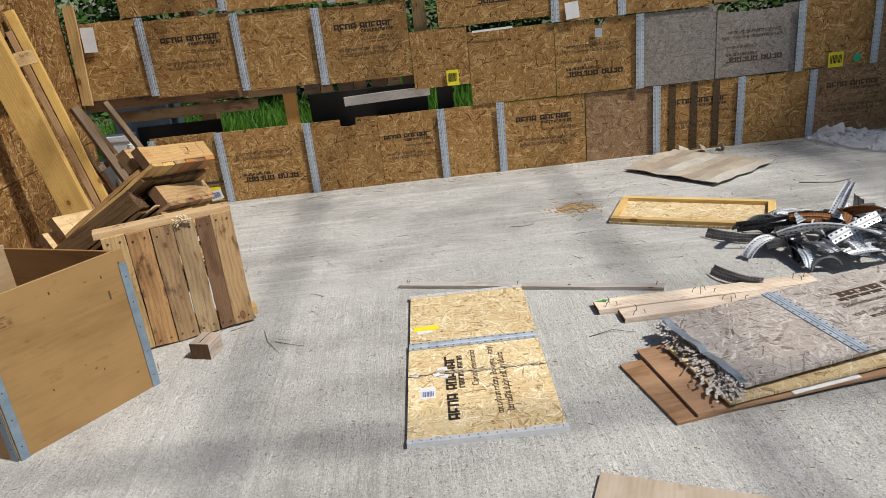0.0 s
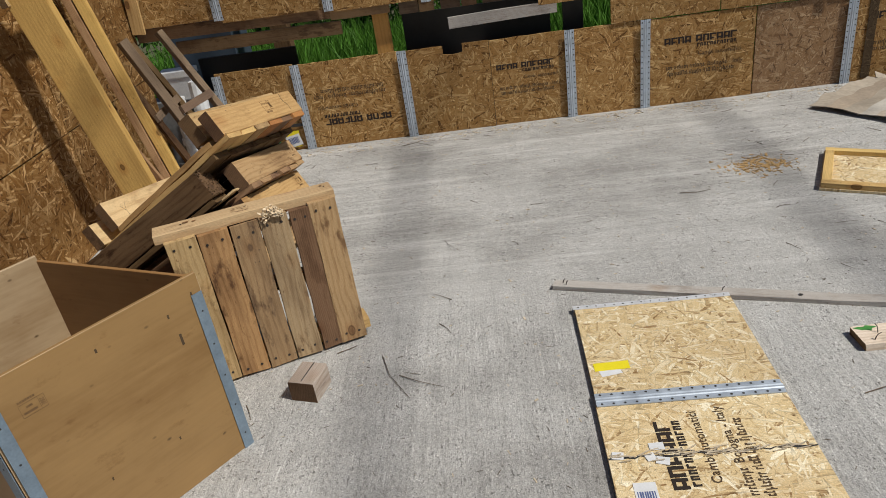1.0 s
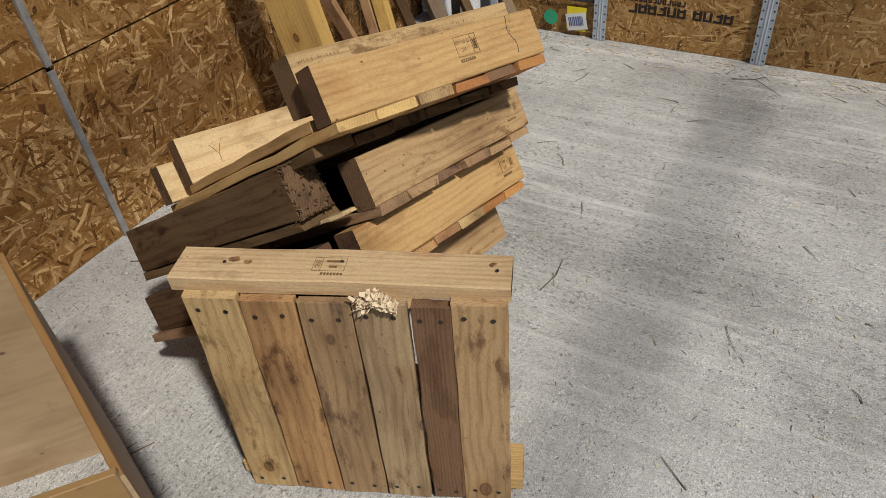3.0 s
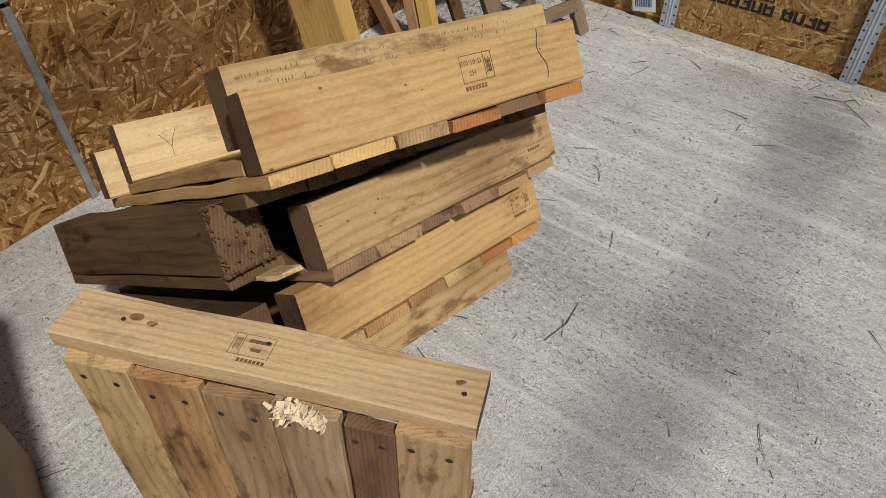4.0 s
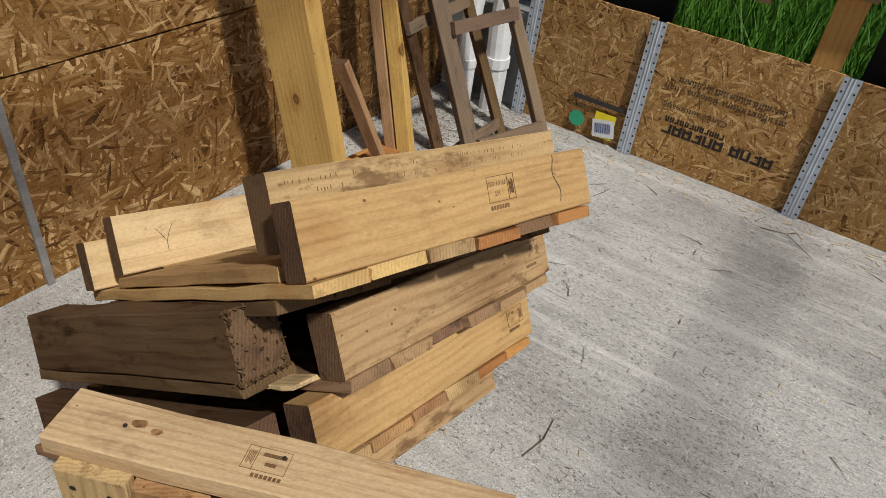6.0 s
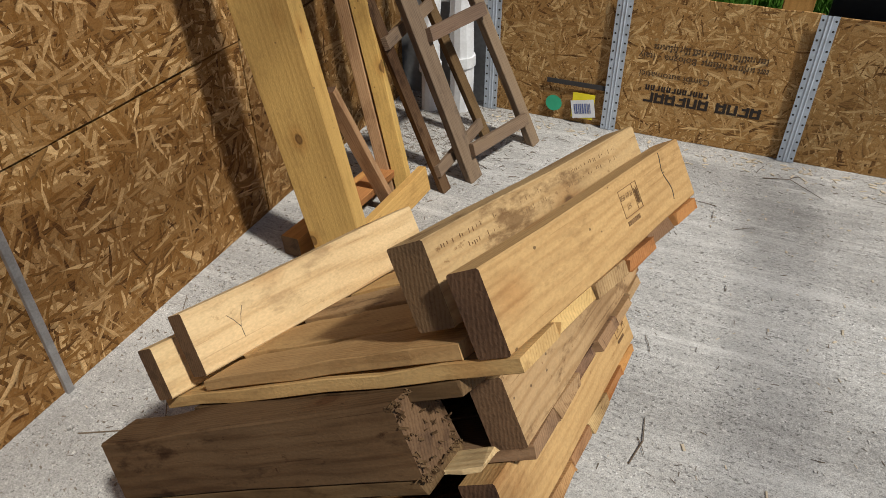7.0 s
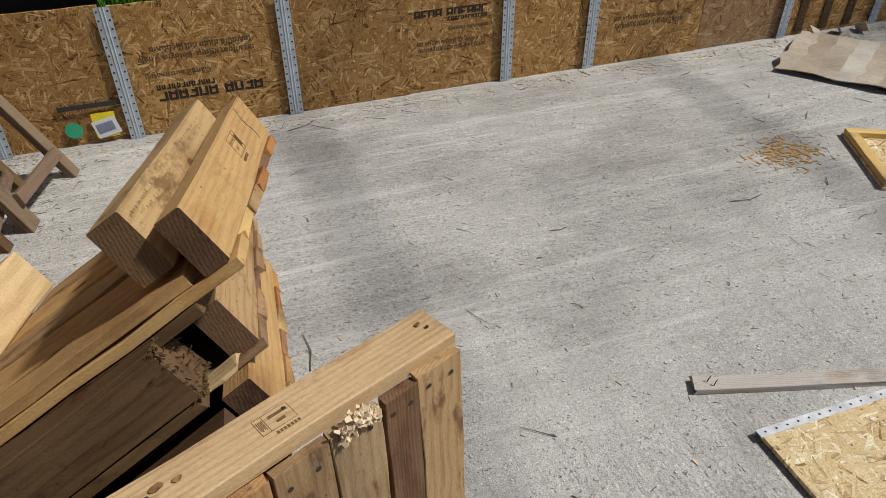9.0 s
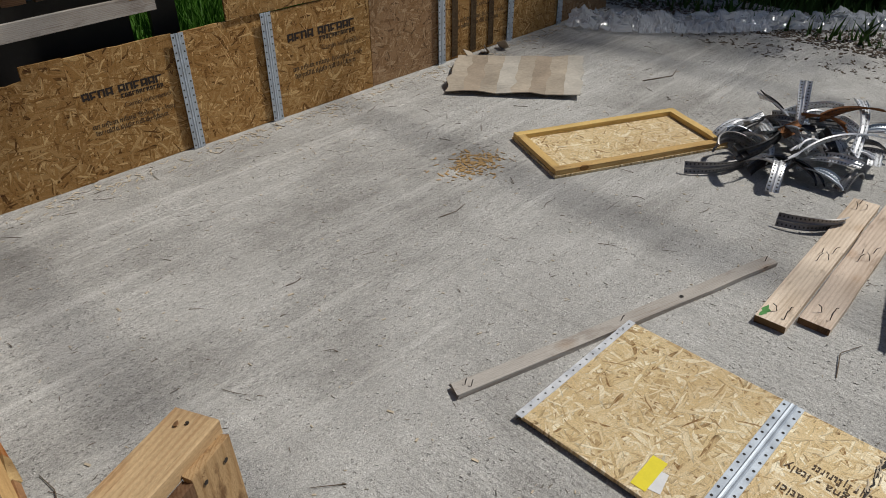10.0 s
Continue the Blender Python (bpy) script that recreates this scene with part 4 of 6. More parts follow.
nail_heads(top, ((0.10, 0.05, 0.038), (0.635, 0.045, 0.038), (0.335, 0.06, 0.038)))
x = -0.634
for w, mt, drop, low in ((0.112, PINE_TAN, 0.002, 0.012), (0.112, PINE_RUDDY, 0.006, 0.01), (0.108, PINE_BROWN, 0.008, 0.008), (0.105, PINE_STAINED, 0.008, 0.012), (0.078, PINE_MAUVE, 0.008, 0.012), (0.108, PINE_TAN, 0.002, 0.014)):
    pl = timber("plank", pose(0, 0, 0), 0.632 - drop - low, 0.021, w - 0.003, mt, up, rough=0.0018, ragged=0.004, stations=9)
    pl.matrix_basis = Matrix.Translation((x, -0.022, low)) @ Matrix(((0, 0, -1, w), (0, 1, 0, 0), (1, 0, 0, 0), (0, 0, 0, 1)))
    for zz in (0.03, 0.585 - drop):
        for fx in (0.25, 0.75):
            bm = bmesh.new()
            add_disc(bm, (x + w * fx, -0.0236, low + zz + rng.uniform(-0.006, 0.006)), 0.0055, 7)
            finish("nail", bm, NAIL, up)
    x += w + {PINE_STAINED: 0.004, PINE_MAUVE: -0.002}.get(mt, 0.0015)
# frayed splinters where a plank is broken at the top
bm = bmesh.new()
for k in range(150):
    px = -0.248 + max(-0.036, min(0.036, rng.gauss(0, 0.02)))
    pz = 0.652 + rng.gauss(0, 0.011) - 0.5 * abs(px + 0.248)
    d = Vector((rng.uniform(-1, 1), rng.uniform(-1.2, 0.1), rng.uniform(-0.7, 0.9))).normalized() * rng.uniform(0.005, 0.014)
    a = Vector((px, -0.03 + rng.uniform(-0.006, 0.004), pz))
    s = d.orthogonal().normalized() * rng.uniform(0.003, 0.0075)
    n = d.cross(s).normalized() * 0.0015
    quad = [a - s, a + s, a + d + s * 0.6, a + d - s * 0.6]
    lo = [bm.verts.new(q) for q in quad]
    hi = [bm.verts.new(q + n) for q in quad]
    bm.faces.new(lo)
    bm.faces.new(hi[::-1])
    for i in range(4):
        bm.faces.new((lo[i], hi[i], hi[(i + 1) % 4], lo[(i + 1) % 4]))
tagged(finish("splinter_tuft", bm, mat_plain("fresh_splinters", (0.72, 0.58, 0.40), 0.8, 0.0, 0.2, 40, 0), up, None, "pale frayed splinters"), kind="stuff")


def tilted_pallet(origin, u, v, beams, planks, label, extra=()):
    """A pallet in its own frame: x along its beams, y along its planks, z out of the planks. beams: (y, lift, width, height, x0, length, material)."""
    m = frame_of(origin, u, v)
    r = root("crate_pallet", m, label, "pallet", "leaning pile of crate pallets")
    made = []
    for y, lift, w, h, x0, ln, mt in beams:
        made.append(timber("beam", pose(x0, y, 0.022 + lift), ln, w, h, mt, r))
    for x0, w, y0, ln, lift, mt in planks:
        y0, lift = y0 - rng.uniform(-0.006, 0.006), lift + rng.uniform(-0.0012, 0.0012)
        pl = timber("plank", Matrix(((0, -1, 0, x0 + w), (1, 0, 0, y0), (0, 0, 1, lift), (0, 0, 0, 1))), ln, w - 0.002, 0.021, mt, r, rough=0.0018, ragged=0.005, stations=8)
    return r, made


U_T, V_T = (0.211, 0.959, -0.185), (-0.836, 0.085, -0.542)
row = [(0.0, 0.10), (0.104, 0.11), (0.218, 0.10), (0.322, 0.11), (0.436, 0.105), (0.545, 0.10)]
ptop, made = tilted_pallet((-0.850, 3.979, 0.893), U_T, V_T,
    [(0.0, 0.001, 0.047, 0.107, 0.0, 0.66, PINE), (0.080, 0.04, 0.06, 0.114, 0.02, 0.66, PINE_TAN), (0.668, 0.024, 0.045, 0.118, 0.02, 0.65, PINE_PALE), (0.752, 0.0, 0.05, 0.1, -0.012, 0.66, PINE_PALE)],
    [(x0, w, 0.0, 0.815, 0.0, (PINE, PINE, PINE_TAN, PINE_ORANGE, PINE_MAUVE, PINE_ORANGE)[k]) for k, (x0, w) in enumerate(row)]
    + [(0.004, 0.085, 0.075, 0.59, 0.024, PINE), (0.52, 0.12, 0.075, 0.59, 0.026, PINE_TAN), (0.10, 0.13, 0.15, 0.52, 0.026, PINE), (0.26, 0.11, 0.15, 0.52, 0.026, PINE_TAN), (0.40, 0.13, 0.15, 0.52, 0.026, PINE)]
    # second layer of near-black planks, its dark colour standing in for underside shade
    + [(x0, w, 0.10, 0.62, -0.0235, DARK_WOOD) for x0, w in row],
    "yellow pine crate pallet lying tilted on top of the pile")
stamp(made[0], pose(0.372, -0.0008, 0.045, 90, 0, 0), 0.07, "IT-01-050", True)
for x0, z0, ln in ((0.02, 0.094, 0.62), (0.08, 0.078, 0.5)):
    bm = bmesh.new()
    x = x0
    while x < x0 + ln:
        if rng.random() < 0.55:
            add_box(bm, x, x + rng.uniform(0.0009, 0.0016), -0.0004, 0, z0 - rng.uniform(0.0, 0.004), z0 + rng.uniform(0.001, 0.005))
        x += rng.uniform(0.004, 0.012)
    tagged(finish("printed_line", bm, INK_PALE, made[1], None, "faint brown strokes"), kind="stuff")
bm = bmesh.new()
add_tube(bm, [(0.555 + 0.006 * math.cos(k * 0.9) + 0.012 * (k / 9), -0.0004, 0.105 - 0.085 * k / 9) for k in range(10)], 0.001, 4)
finish("crack", bm, HOLE, made[0])
for mm, sx in ((made[2], 0.10),):
    for dx, dz in ((-0.02, 0.03), (0.018, 0.034), (0.0, -0.02)):
        bm = bmesh.new()
        add_tube(bm, [(sx, -0.0003, 0.05), (sx + dx * 0.5, -0.0003, 0.05 + dz * 0.6), (sx + dx, -0.0003, 0.05 + dz)], 0.0007, 4)
        finish("crack", bm, HOLE, mm)
U_M, V_M = (0.077, 0.971, -0.225), (-0.862, -0.025, -0.507)
W_M = Vector(U_M).cross(Vector(V_M)).normalized()
o3 = Vector((-0.846, 4.05, 0.685)) - 0.022 * W_M
# row[1:] adds dark planks beneath the top pallet, shade put into their colour
pm, made = tilted_pallet(o3, U_M, V_M,
    [(0.0, 0.0, 0.058, 0.108, 0.0, 0.66, PINE_TAN), (0.70, 0.0, 0.055, 0.10, 0.0, 0.66, PINE_BROWN)],
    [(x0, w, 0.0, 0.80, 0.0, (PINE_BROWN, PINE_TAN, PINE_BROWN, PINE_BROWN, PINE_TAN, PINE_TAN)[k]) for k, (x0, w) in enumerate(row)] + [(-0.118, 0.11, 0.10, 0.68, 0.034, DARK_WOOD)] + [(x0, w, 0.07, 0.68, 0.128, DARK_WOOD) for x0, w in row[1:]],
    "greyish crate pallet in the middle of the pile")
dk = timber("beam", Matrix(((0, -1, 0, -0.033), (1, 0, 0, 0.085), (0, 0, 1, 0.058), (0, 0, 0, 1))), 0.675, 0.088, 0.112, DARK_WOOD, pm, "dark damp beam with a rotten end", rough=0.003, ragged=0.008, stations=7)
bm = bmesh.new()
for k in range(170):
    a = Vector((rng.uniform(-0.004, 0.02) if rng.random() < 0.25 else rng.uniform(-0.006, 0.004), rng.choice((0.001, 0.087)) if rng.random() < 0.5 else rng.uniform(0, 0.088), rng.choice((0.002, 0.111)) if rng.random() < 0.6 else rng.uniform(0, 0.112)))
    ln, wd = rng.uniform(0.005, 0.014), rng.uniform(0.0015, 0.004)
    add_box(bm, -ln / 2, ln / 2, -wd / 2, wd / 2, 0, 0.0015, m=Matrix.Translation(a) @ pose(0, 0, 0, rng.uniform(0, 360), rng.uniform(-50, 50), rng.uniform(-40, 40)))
# added cross beam, dark to fill the shaded inside of the pile
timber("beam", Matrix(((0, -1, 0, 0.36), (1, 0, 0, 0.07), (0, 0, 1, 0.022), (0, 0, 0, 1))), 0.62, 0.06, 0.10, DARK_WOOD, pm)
tagged(finish("rotten_fibre", bm, DARK_WOOD, dk, None, "dark crumbling fibres"), kind="stuff")
timber("splinter", Matrix(((0, -1, 0, -0.02), (1, 0, 0, 0.04), (0, 0, 1, 0.03), (0, 0, 0, 1))), 0.11, 0.05, 0.008, PINE_PALE, pm, "pale broken piece of plank", ragged=0.008)
stamp(made[0], pose(0.565, -0.0008, 0.042, 90, 0, 0), 0.066, "IT-08-132", True)
o2 = Vector((-0.823, 3.974, 0.563)) - 0.022 * W_M
p2, made = tilted_pallet(o2, U_M, V_M,
    [(0.0, 0.0, 0.062, 0.105, 0.0, 0.66, PINE), (0.66, 0.0, 0.055, 0.10, 0.0, 0.66, PINE_TAN)],
    [(x0, w, 0.0, 0.80, 0.0, (PINE_TAN, PINE_RUDDY, PINE_RUDDY, PINE_TAN, PINE_ORANGE, PINE_ORANGE)[k]) for k, (x0, w) in enumerate(row)],
    "yellow pine crate pallet low in the pile")
stamp(made[0], pose(0.57, -0.0008, 0.042, 90, 0, 0), 0.062, "IT-08-132", True)
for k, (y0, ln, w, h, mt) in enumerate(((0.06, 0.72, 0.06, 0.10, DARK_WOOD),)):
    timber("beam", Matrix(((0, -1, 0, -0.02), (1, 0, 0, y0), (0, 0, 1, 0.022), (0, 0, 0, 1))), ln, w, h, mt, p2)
# another added dark cross beam for the shaded inside
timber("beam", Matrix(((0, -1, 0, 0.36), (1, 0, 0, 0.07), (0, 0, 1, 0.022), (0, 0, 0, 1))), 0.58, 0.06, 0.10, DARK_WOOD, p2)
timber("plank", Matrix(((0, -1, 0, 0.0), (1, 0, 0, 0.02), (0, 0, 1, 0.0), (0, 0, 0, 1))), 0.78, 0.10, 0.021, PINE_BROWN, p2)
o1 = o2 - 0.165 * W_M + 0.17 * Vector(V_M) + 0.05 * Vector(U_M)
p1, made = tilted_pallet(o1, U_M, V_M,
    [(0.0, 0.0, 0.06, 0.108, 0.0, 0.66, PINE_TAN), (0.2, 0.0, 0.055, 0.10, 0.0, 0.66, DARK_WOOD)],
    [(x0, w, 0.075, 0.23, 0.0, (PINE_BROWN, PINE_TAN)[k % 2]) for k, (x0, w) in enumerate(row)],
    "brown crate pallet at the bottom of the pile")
# added blocks, coloured dark for the shaded gap below the pile
tagged(timber("timber_block", pose(-1.14, 4.02, 0.0), 0.12, 0.16, 0.17, DARK_WOOD), "added dark timber block propping up the pile", "block")
tagged(timber("timber_block", pose(-1.62, 4.06, 0.0), 0.30, 0.42, 0.10, DARK_WOOD), "added dark timber block filling the shaded gap under the pile", "block")

# ---- plywood crate, open at the top ----
crate = root("plywood_crate", pose(0, 0, 0), "open folding plywood crate with steel corner hinges, skewed", "crate")
C = [Vector((-0.842, 3.372, 0)), Vector((-1.243, 2.870, 0)), Vector((-1.885, 3.112, 0)), Vector((-1.484, 3.614, 0))]
for a, b, mt, h in ((C[1], C[0], PLY, 0.69), (C[0], C[3], PLY_WARM, 0.672), (C[3], C[2], PLY_PALE, 0.69), (C[2], C[1], PLY, 0.672)):
    d = (b - a)
    m = Matrix.Translation(a) @ Matrix.Rotation(math.atan2(d.y, d.x), 4, "Z") @ pose(0, 0, 0, 90, 0, 0)
    pl = finish("side_panel", beam_bm(d.length, h, 0.013, rng, 4, 0.0015, 0.0005), [mt, PLY_PALE], crate, m @ pose(0, 0, -0.0065))
    if mt is PLY and h == 0.69:
        stamp(pl, pose(0.075, 0.548, 0.0132), 0.066)
        for px, pz, s in ((0.30, 0.62, 0.006), (0.52, 0.6, 0.006), (0.535, 0.52, 0.008), (0.61, 0.63, 0.006), (0.2, 0.22, 0.005), (0.42, 0.2, 0.005)):
            bm = bmesh.new()
            add_box(bm, px - s * 0.5, px + s * 0.5, pz - s * (4 if s > 0.007 else 1.2), pz + s, 0.0132, 0.014)
            finish("knot_mark", bm, INK_SOFT, pl)
for c, deg in ((C[0], 51.4), (C[1], 51.4)):
    for turn in (0, 1):
        bm = bmesh.new()
        add_box(bm, -0.036, -0.0, -0.011, -0.0085, 0.0, 0.625)
        for k in range(5):
            add_disc(bm, (-0.018, -0.0114, 0.06 + 0.125 * k), 0.0035, 6, 1)
        off = pose(0, 0, 0) if c is C[0] else pose(0.036, 0, 0)
        if turn:
            side = (C[3] - C[0])
            mm = Matrix.Translation(c) @ Matrix.Rotation(math.atan2(-side.y, -side.x), 4, "Z") @ pose(0, 0.0, 0)
            if c is C[0]:
                mm = Matrix.Translation(c) @ Matrix.Rotation(math.atan2(side.y, side.x), 4, "Z") @ pose(0.036, 0.0195, 0)
        else:
            mm = Matrix.Translation(c) @ Matrix.Rotation(radians(deg), 4, "Z") @ off
        finish("corner_hinge", bm, [ZINC_BLUE, HOLE], crate, mm, "blue-grey steel corner strip")

# ---- small beam offcut on the floor ----
blk = timber("timber_offcut", pose(-0.637, 3.541, 0, 0, 0, 74), 0.12, 0.105, 0.088, GREY_BEIGE, None, stations=3)
tagged(blk, "short sawn offcut of grey pine beam on the concrete", "block")
bm = bmesh.new()
add_box(bm, 0.01, 0.118, 0.05, 0.053, 0.0905, 0.0915)
finish("crack", bm, HOLE, blk)

# ---- leaning frame of fresh planks ----
fr = root("leaning_frame", pose(0, 0, 0), "fresh yellow pine frame leaning against the board wall", "frame")


def leaning(name, foot, direction, length, width_dir, w, t, mat, parent, label=""):
    """A timber from its foot along direction; its width runs along width_dir."""
    return timber(name, frame_of(foot, direction, width_dir), length, w, t, mat, parent, label)


WD = (0.97, 0.24, 0.12)
leaning("leg", (-1.80, 4.965, 0.0), (-0.155, -0.078, 1.0), 1.62, WD, 0.165, 0.085, PINE_HONEY, fr)
leaning("leg", (-1.853, 5.50, 0.0), (-0.20, 0.0, 1.0), 1.62, WD, 0.045, 0.05, PINE_PINK, fr)
leaning("leg", (-1.808, 5.512, 0.03), (-0.20, 0.0, 1.0), 1.72, WD, 0.058, 0.05, PINE_HONEY, fr)
leaning("bottom_rail", (-1.755, 5.09, 0.0), (0.06, 1, 0), 0.50, (-0.2, 0, 1), 0.10, 0.035, PINE_HONEY, fr)
leaning("back_rail", (-1.99, 5.02, 0.0), (0.1, 1, 0), 0.62, (-0.1, 0, 1), 0.075, 0.075, PINE_ORANGE, fr)
leaning("back_rail", (-1.93, 5.10, 0.10), (0.1, 1, 0.02), 0.45, (1, 0, 0), 0.08, 0.03, PINE_ORANGE, fr)
leaning("brace", (-1.80, 5.40, 0.0), (-0.11, -0.165, 0.5), 0.56, (1, 0.2, 0), 0.05, 0.03, PINE_PINK, fr)
leaning("cross_piece", (-2.03, 4.84, 1.36), (0.02, 1, 0.02), 0.6, (-0.2, 0, 1), 0.09, 0.035, PINE_TAN, fr)

# ---- grey slatted frames leaning in the corner ----
gf = root("old_frame", pose(0, 0, 0), "weathered grey ladder-like crate frame leaning in the corner", "frame", "old frames in the corner")
a, b = Vector((-1.56, 5.70, 0)), Vector((-1.43, 6.09, 0))
ta, tb = Vector((-1.93, 5.62, 1.02)), Vector((-1.90, 6.06, 1.01))
side = (b - a)
for foot, tip in ((a, ta), (b, tb)):
    leaning("stile", foot, tip - foot, 1.1, side, 0.072 if foot is a else 0.055, 0.034, GREY_WOOD, gf)
for f in (0.10, 0.54):
    p, q = a.lerp(ta, f), b.lerp(tb, f)
    leaning("rung", p + side.normalized() * 0.05, q - p, (q - p).length - 0.045, (ta - a), 0.05, 0.022, GREY_WOOD, gf)
gf2 = root("old_frame", pose(0, 0, 0), "dark weathered crate frame leaning behind another frame", "frame", "old frames in the corner")
off = Vector((-0.075, -0.11, 0))
leaning("stile", a + off, ta - a, 1.12, side, 0.045, 0.026, DARK_WOOD, gf2)
leaning("stile", b + off + Vector((-0.12, 0.06, 0)), tb - b, 1.05, side, 0.045, 0.026, DARK_WOOD, gf2)
for f in (0.07, 0.55):
    p = a.lerp(ta, f) + off
    q = b.lerp(tb, f) + off + Vector((-0.12, 0.06, 0))
    leaning("rung", p, q - p, (q - p).length, (ta - a), 0.045, 0.02, GREY_WOOD, gf2)

# ---- crate side lying on the floor ----
ly = root("crate_side_panel", Matrix.Translation((0.335, 2.645, 0.0)) @ pose(0, 0, 0, 0, 0, -1.0), "pale strand-board crate side with steel edging, cracked, lying flat", "panel")
# local: x across (0.61), y along (1.315), z up
fl = finish("board", osb_bm(0.612, 0.715, rng, 0.014), OSB_PALE, ly)
fl.data.transform(Matrix.Diagonal((1, -1, 1, 1)) @ pose(0, 0, 0))
fl.data.flip_normals()
fl.matrix_basis = Matrix(((1, 0, 0, 0), (0, 0, 1, 0.012), (0, 1, 0, 0.022), (0, 0, 0, 1)))
f2 = finish("board", osb_bm(0.612, 0.555, rng, 0.014), OSB_PALE, ly)
f2.data.transform(Matrix.Diagonal((1, -1, 1, 1)))
f2.data.flip_normals()
f2.matrix_basis = Matrix(((1, 0, 0, 0.005), (0, 0, 1, 0.752), (0, 1, 0, 0.022), (0, 0, 0, 1)))
for y, ln in ((0.742, 0.615),):
    ob = strap(ly, pose(0, 0, 0), ln)
    ob.matrix_basis = Matrix(((0, 0, 1, 0.002), (-1, 0, 0, y), (0, -1, 0, 0.0235), (0, 0, 0, 1)))
for y in (0.0, 1.293):
    bm = bmesh.new()
    add_box(bm, -0.002, 0.618, y, y + 0.026, 0.0225, 0.0245)
    add_box(bm, -0.002, 0.618, y if y < 1 else y + 0.024, y + 0.002 if y < 1 else y + 0.026, 0.0, 0.0225)
    for k in range(17):
        add_disc(bm, (0.02 + k * 0.036, 0, 0), 0.0036, 6, 1, Matrix.Translation((0, y + 0.013, 0.0251)) @ pose(0, 0, 0, -90, 0, 0))
    finish("edge_profile", bm, [ZINC_BRIGHT, HOLE], ly, None, "perforated galvanised edge strip")
mk = Matrix.Translation((0, 0, 0.0225)) @ Matrix(((0, 0, -1, 0.43), (1, 0, 0, 0.125), (0, -1, 0, 0), (0, 0, 0, 1)))
printed_side(ly, mk, 0.50)
# crack across the board
bm = bmesh.new()
prev = None
rr = random.Random(12)
for k in range(32):
    x = 0.612 * k / 31
    y = 0.478 + rr.uniform(-0.006, 0.006)
    wv = rr.uniform(0.002, 0.0055)
    cur = (bm.verts.new((x, y - wv, 0.0228 + rr.uniform(0, 0.002))), bm.verts.new((x, y + wv, 0.0228)))
    if prev:
        bm.faces.new((prev[0], cur[0], cur[1], prev[1]))
    prev = cur
finish("crack", bm, HOLE, ly, None, "dark splintered crack")
bm = bmesh.new()
for k in range(60):
    x, y = rr.uniform(0.0, 0.61), 0.478 + rr.gauss(0, 0.009)
    ln, an = rr.uniform(0.012, 0.045), rr.uniform(-0.4, 0.4)
    add_box(bm, 0, ln, 0, rr.uniform(0.002, 0.005), 0, 0.0015, m=pose(x, y, 0.0235, 0, rr.uniform(-14, 2), math.degrees(an)))
tagged(finish("splinters", bm, CHIP, ly), kind="stuff")


def flat_label(parent, x, y, w, h, z, mat, name="sticker", turn=0, bars=True):
    bm = bmesh.new()
    add_box(bm, 0, w, 0, h, 0, 0.0006)
    ob = finish(name, bm, mat, parent, pose(x, y, z, 0, 0, turn))
    if bars:
        bm = bmesh.new()
        r = random.Random(int(1000 * x + 7))
        k = 0.1
        while k < 0.85:
            s = r.uniform(0.03, 0.08)
            add_box(bm, w * k, w * (k + s), h * 0.15, h * 0.6, 0.0006, 0.0012)
            k += s + r.uniform(0.02, 0.06)
        finish("printed_bars", bm, BLUEINK, ob)
    return ob


flat_label(ly, 0.025, 0.895, 0.125, 0.045, 0.0228, YELLOW, "sticker", 2, False)
flat_label(ly, 0.045, 0.862, 0.075, 0.04, 0.0226, PAPER, "torn_paper", 12, False)
flat_label(ly, 0.052, 0.293, 0.065, 0.085, 0.0228, PAPER)
for x, y, w in ((0.01, 0.475, 0.035), (0.13, 0.5, 0.045), (0.115, 0.455, 0.03), (0.135, 0.447, 0.04)):
    flat_label(ly, x, y, w, 0.03, 0.0242, PAPER, "torn_paper", rr.uniform(-20, 20), False)


# ---- batten with nails ----
def bent_nail(parent, x, y, z, h, lean, az):
    bm = bmesh.new()
    dx, dy = math.cos(az) * lean, math.sin(az) * lean
    add_tube(bm, [(x, y, z), (x + dx * 0.3 * h, y + dy * 0.3 * h, z + h * 0.6), (x + dx * h, y + dy * h, z + h * (1 - 0.35 * lean))], 0.0017, 5)
    finish("nail", bm, NAIL, parent)


batten = timber("batten", Matrix.Translation((0.298, 4.138, 0.0)) @ pose(0, 0, 0, 0, 0, -16.6), 1.455, 0.055, 0.022, GREY_PALE, None, rough=0.002, ragged=0.006, stations=9)
tagged(batten, "long thin grey weathered batten with nails on the concrete", "batten")
for x, y in ((0.04, 0.03), (0.055, 0.015), (0.68, 0.03), (1.42, 0.03)):
    bent_nail(batten, x, y, 0.023, 0.022, 0.4, x * 9)
bm = bmesh.new()
add_disc(bm, (0.965, 0, 0.026), 0.008, 9, 0, pose(0, 0.0, 0.0228, 0, 0, 0) @ Matrix(((1, 0, 0, 0), (0, 0, 1, 0), (0, 1, 0, 0), (0, 0, 0, 1))))
finish("hole", bm, HOLE, batten)

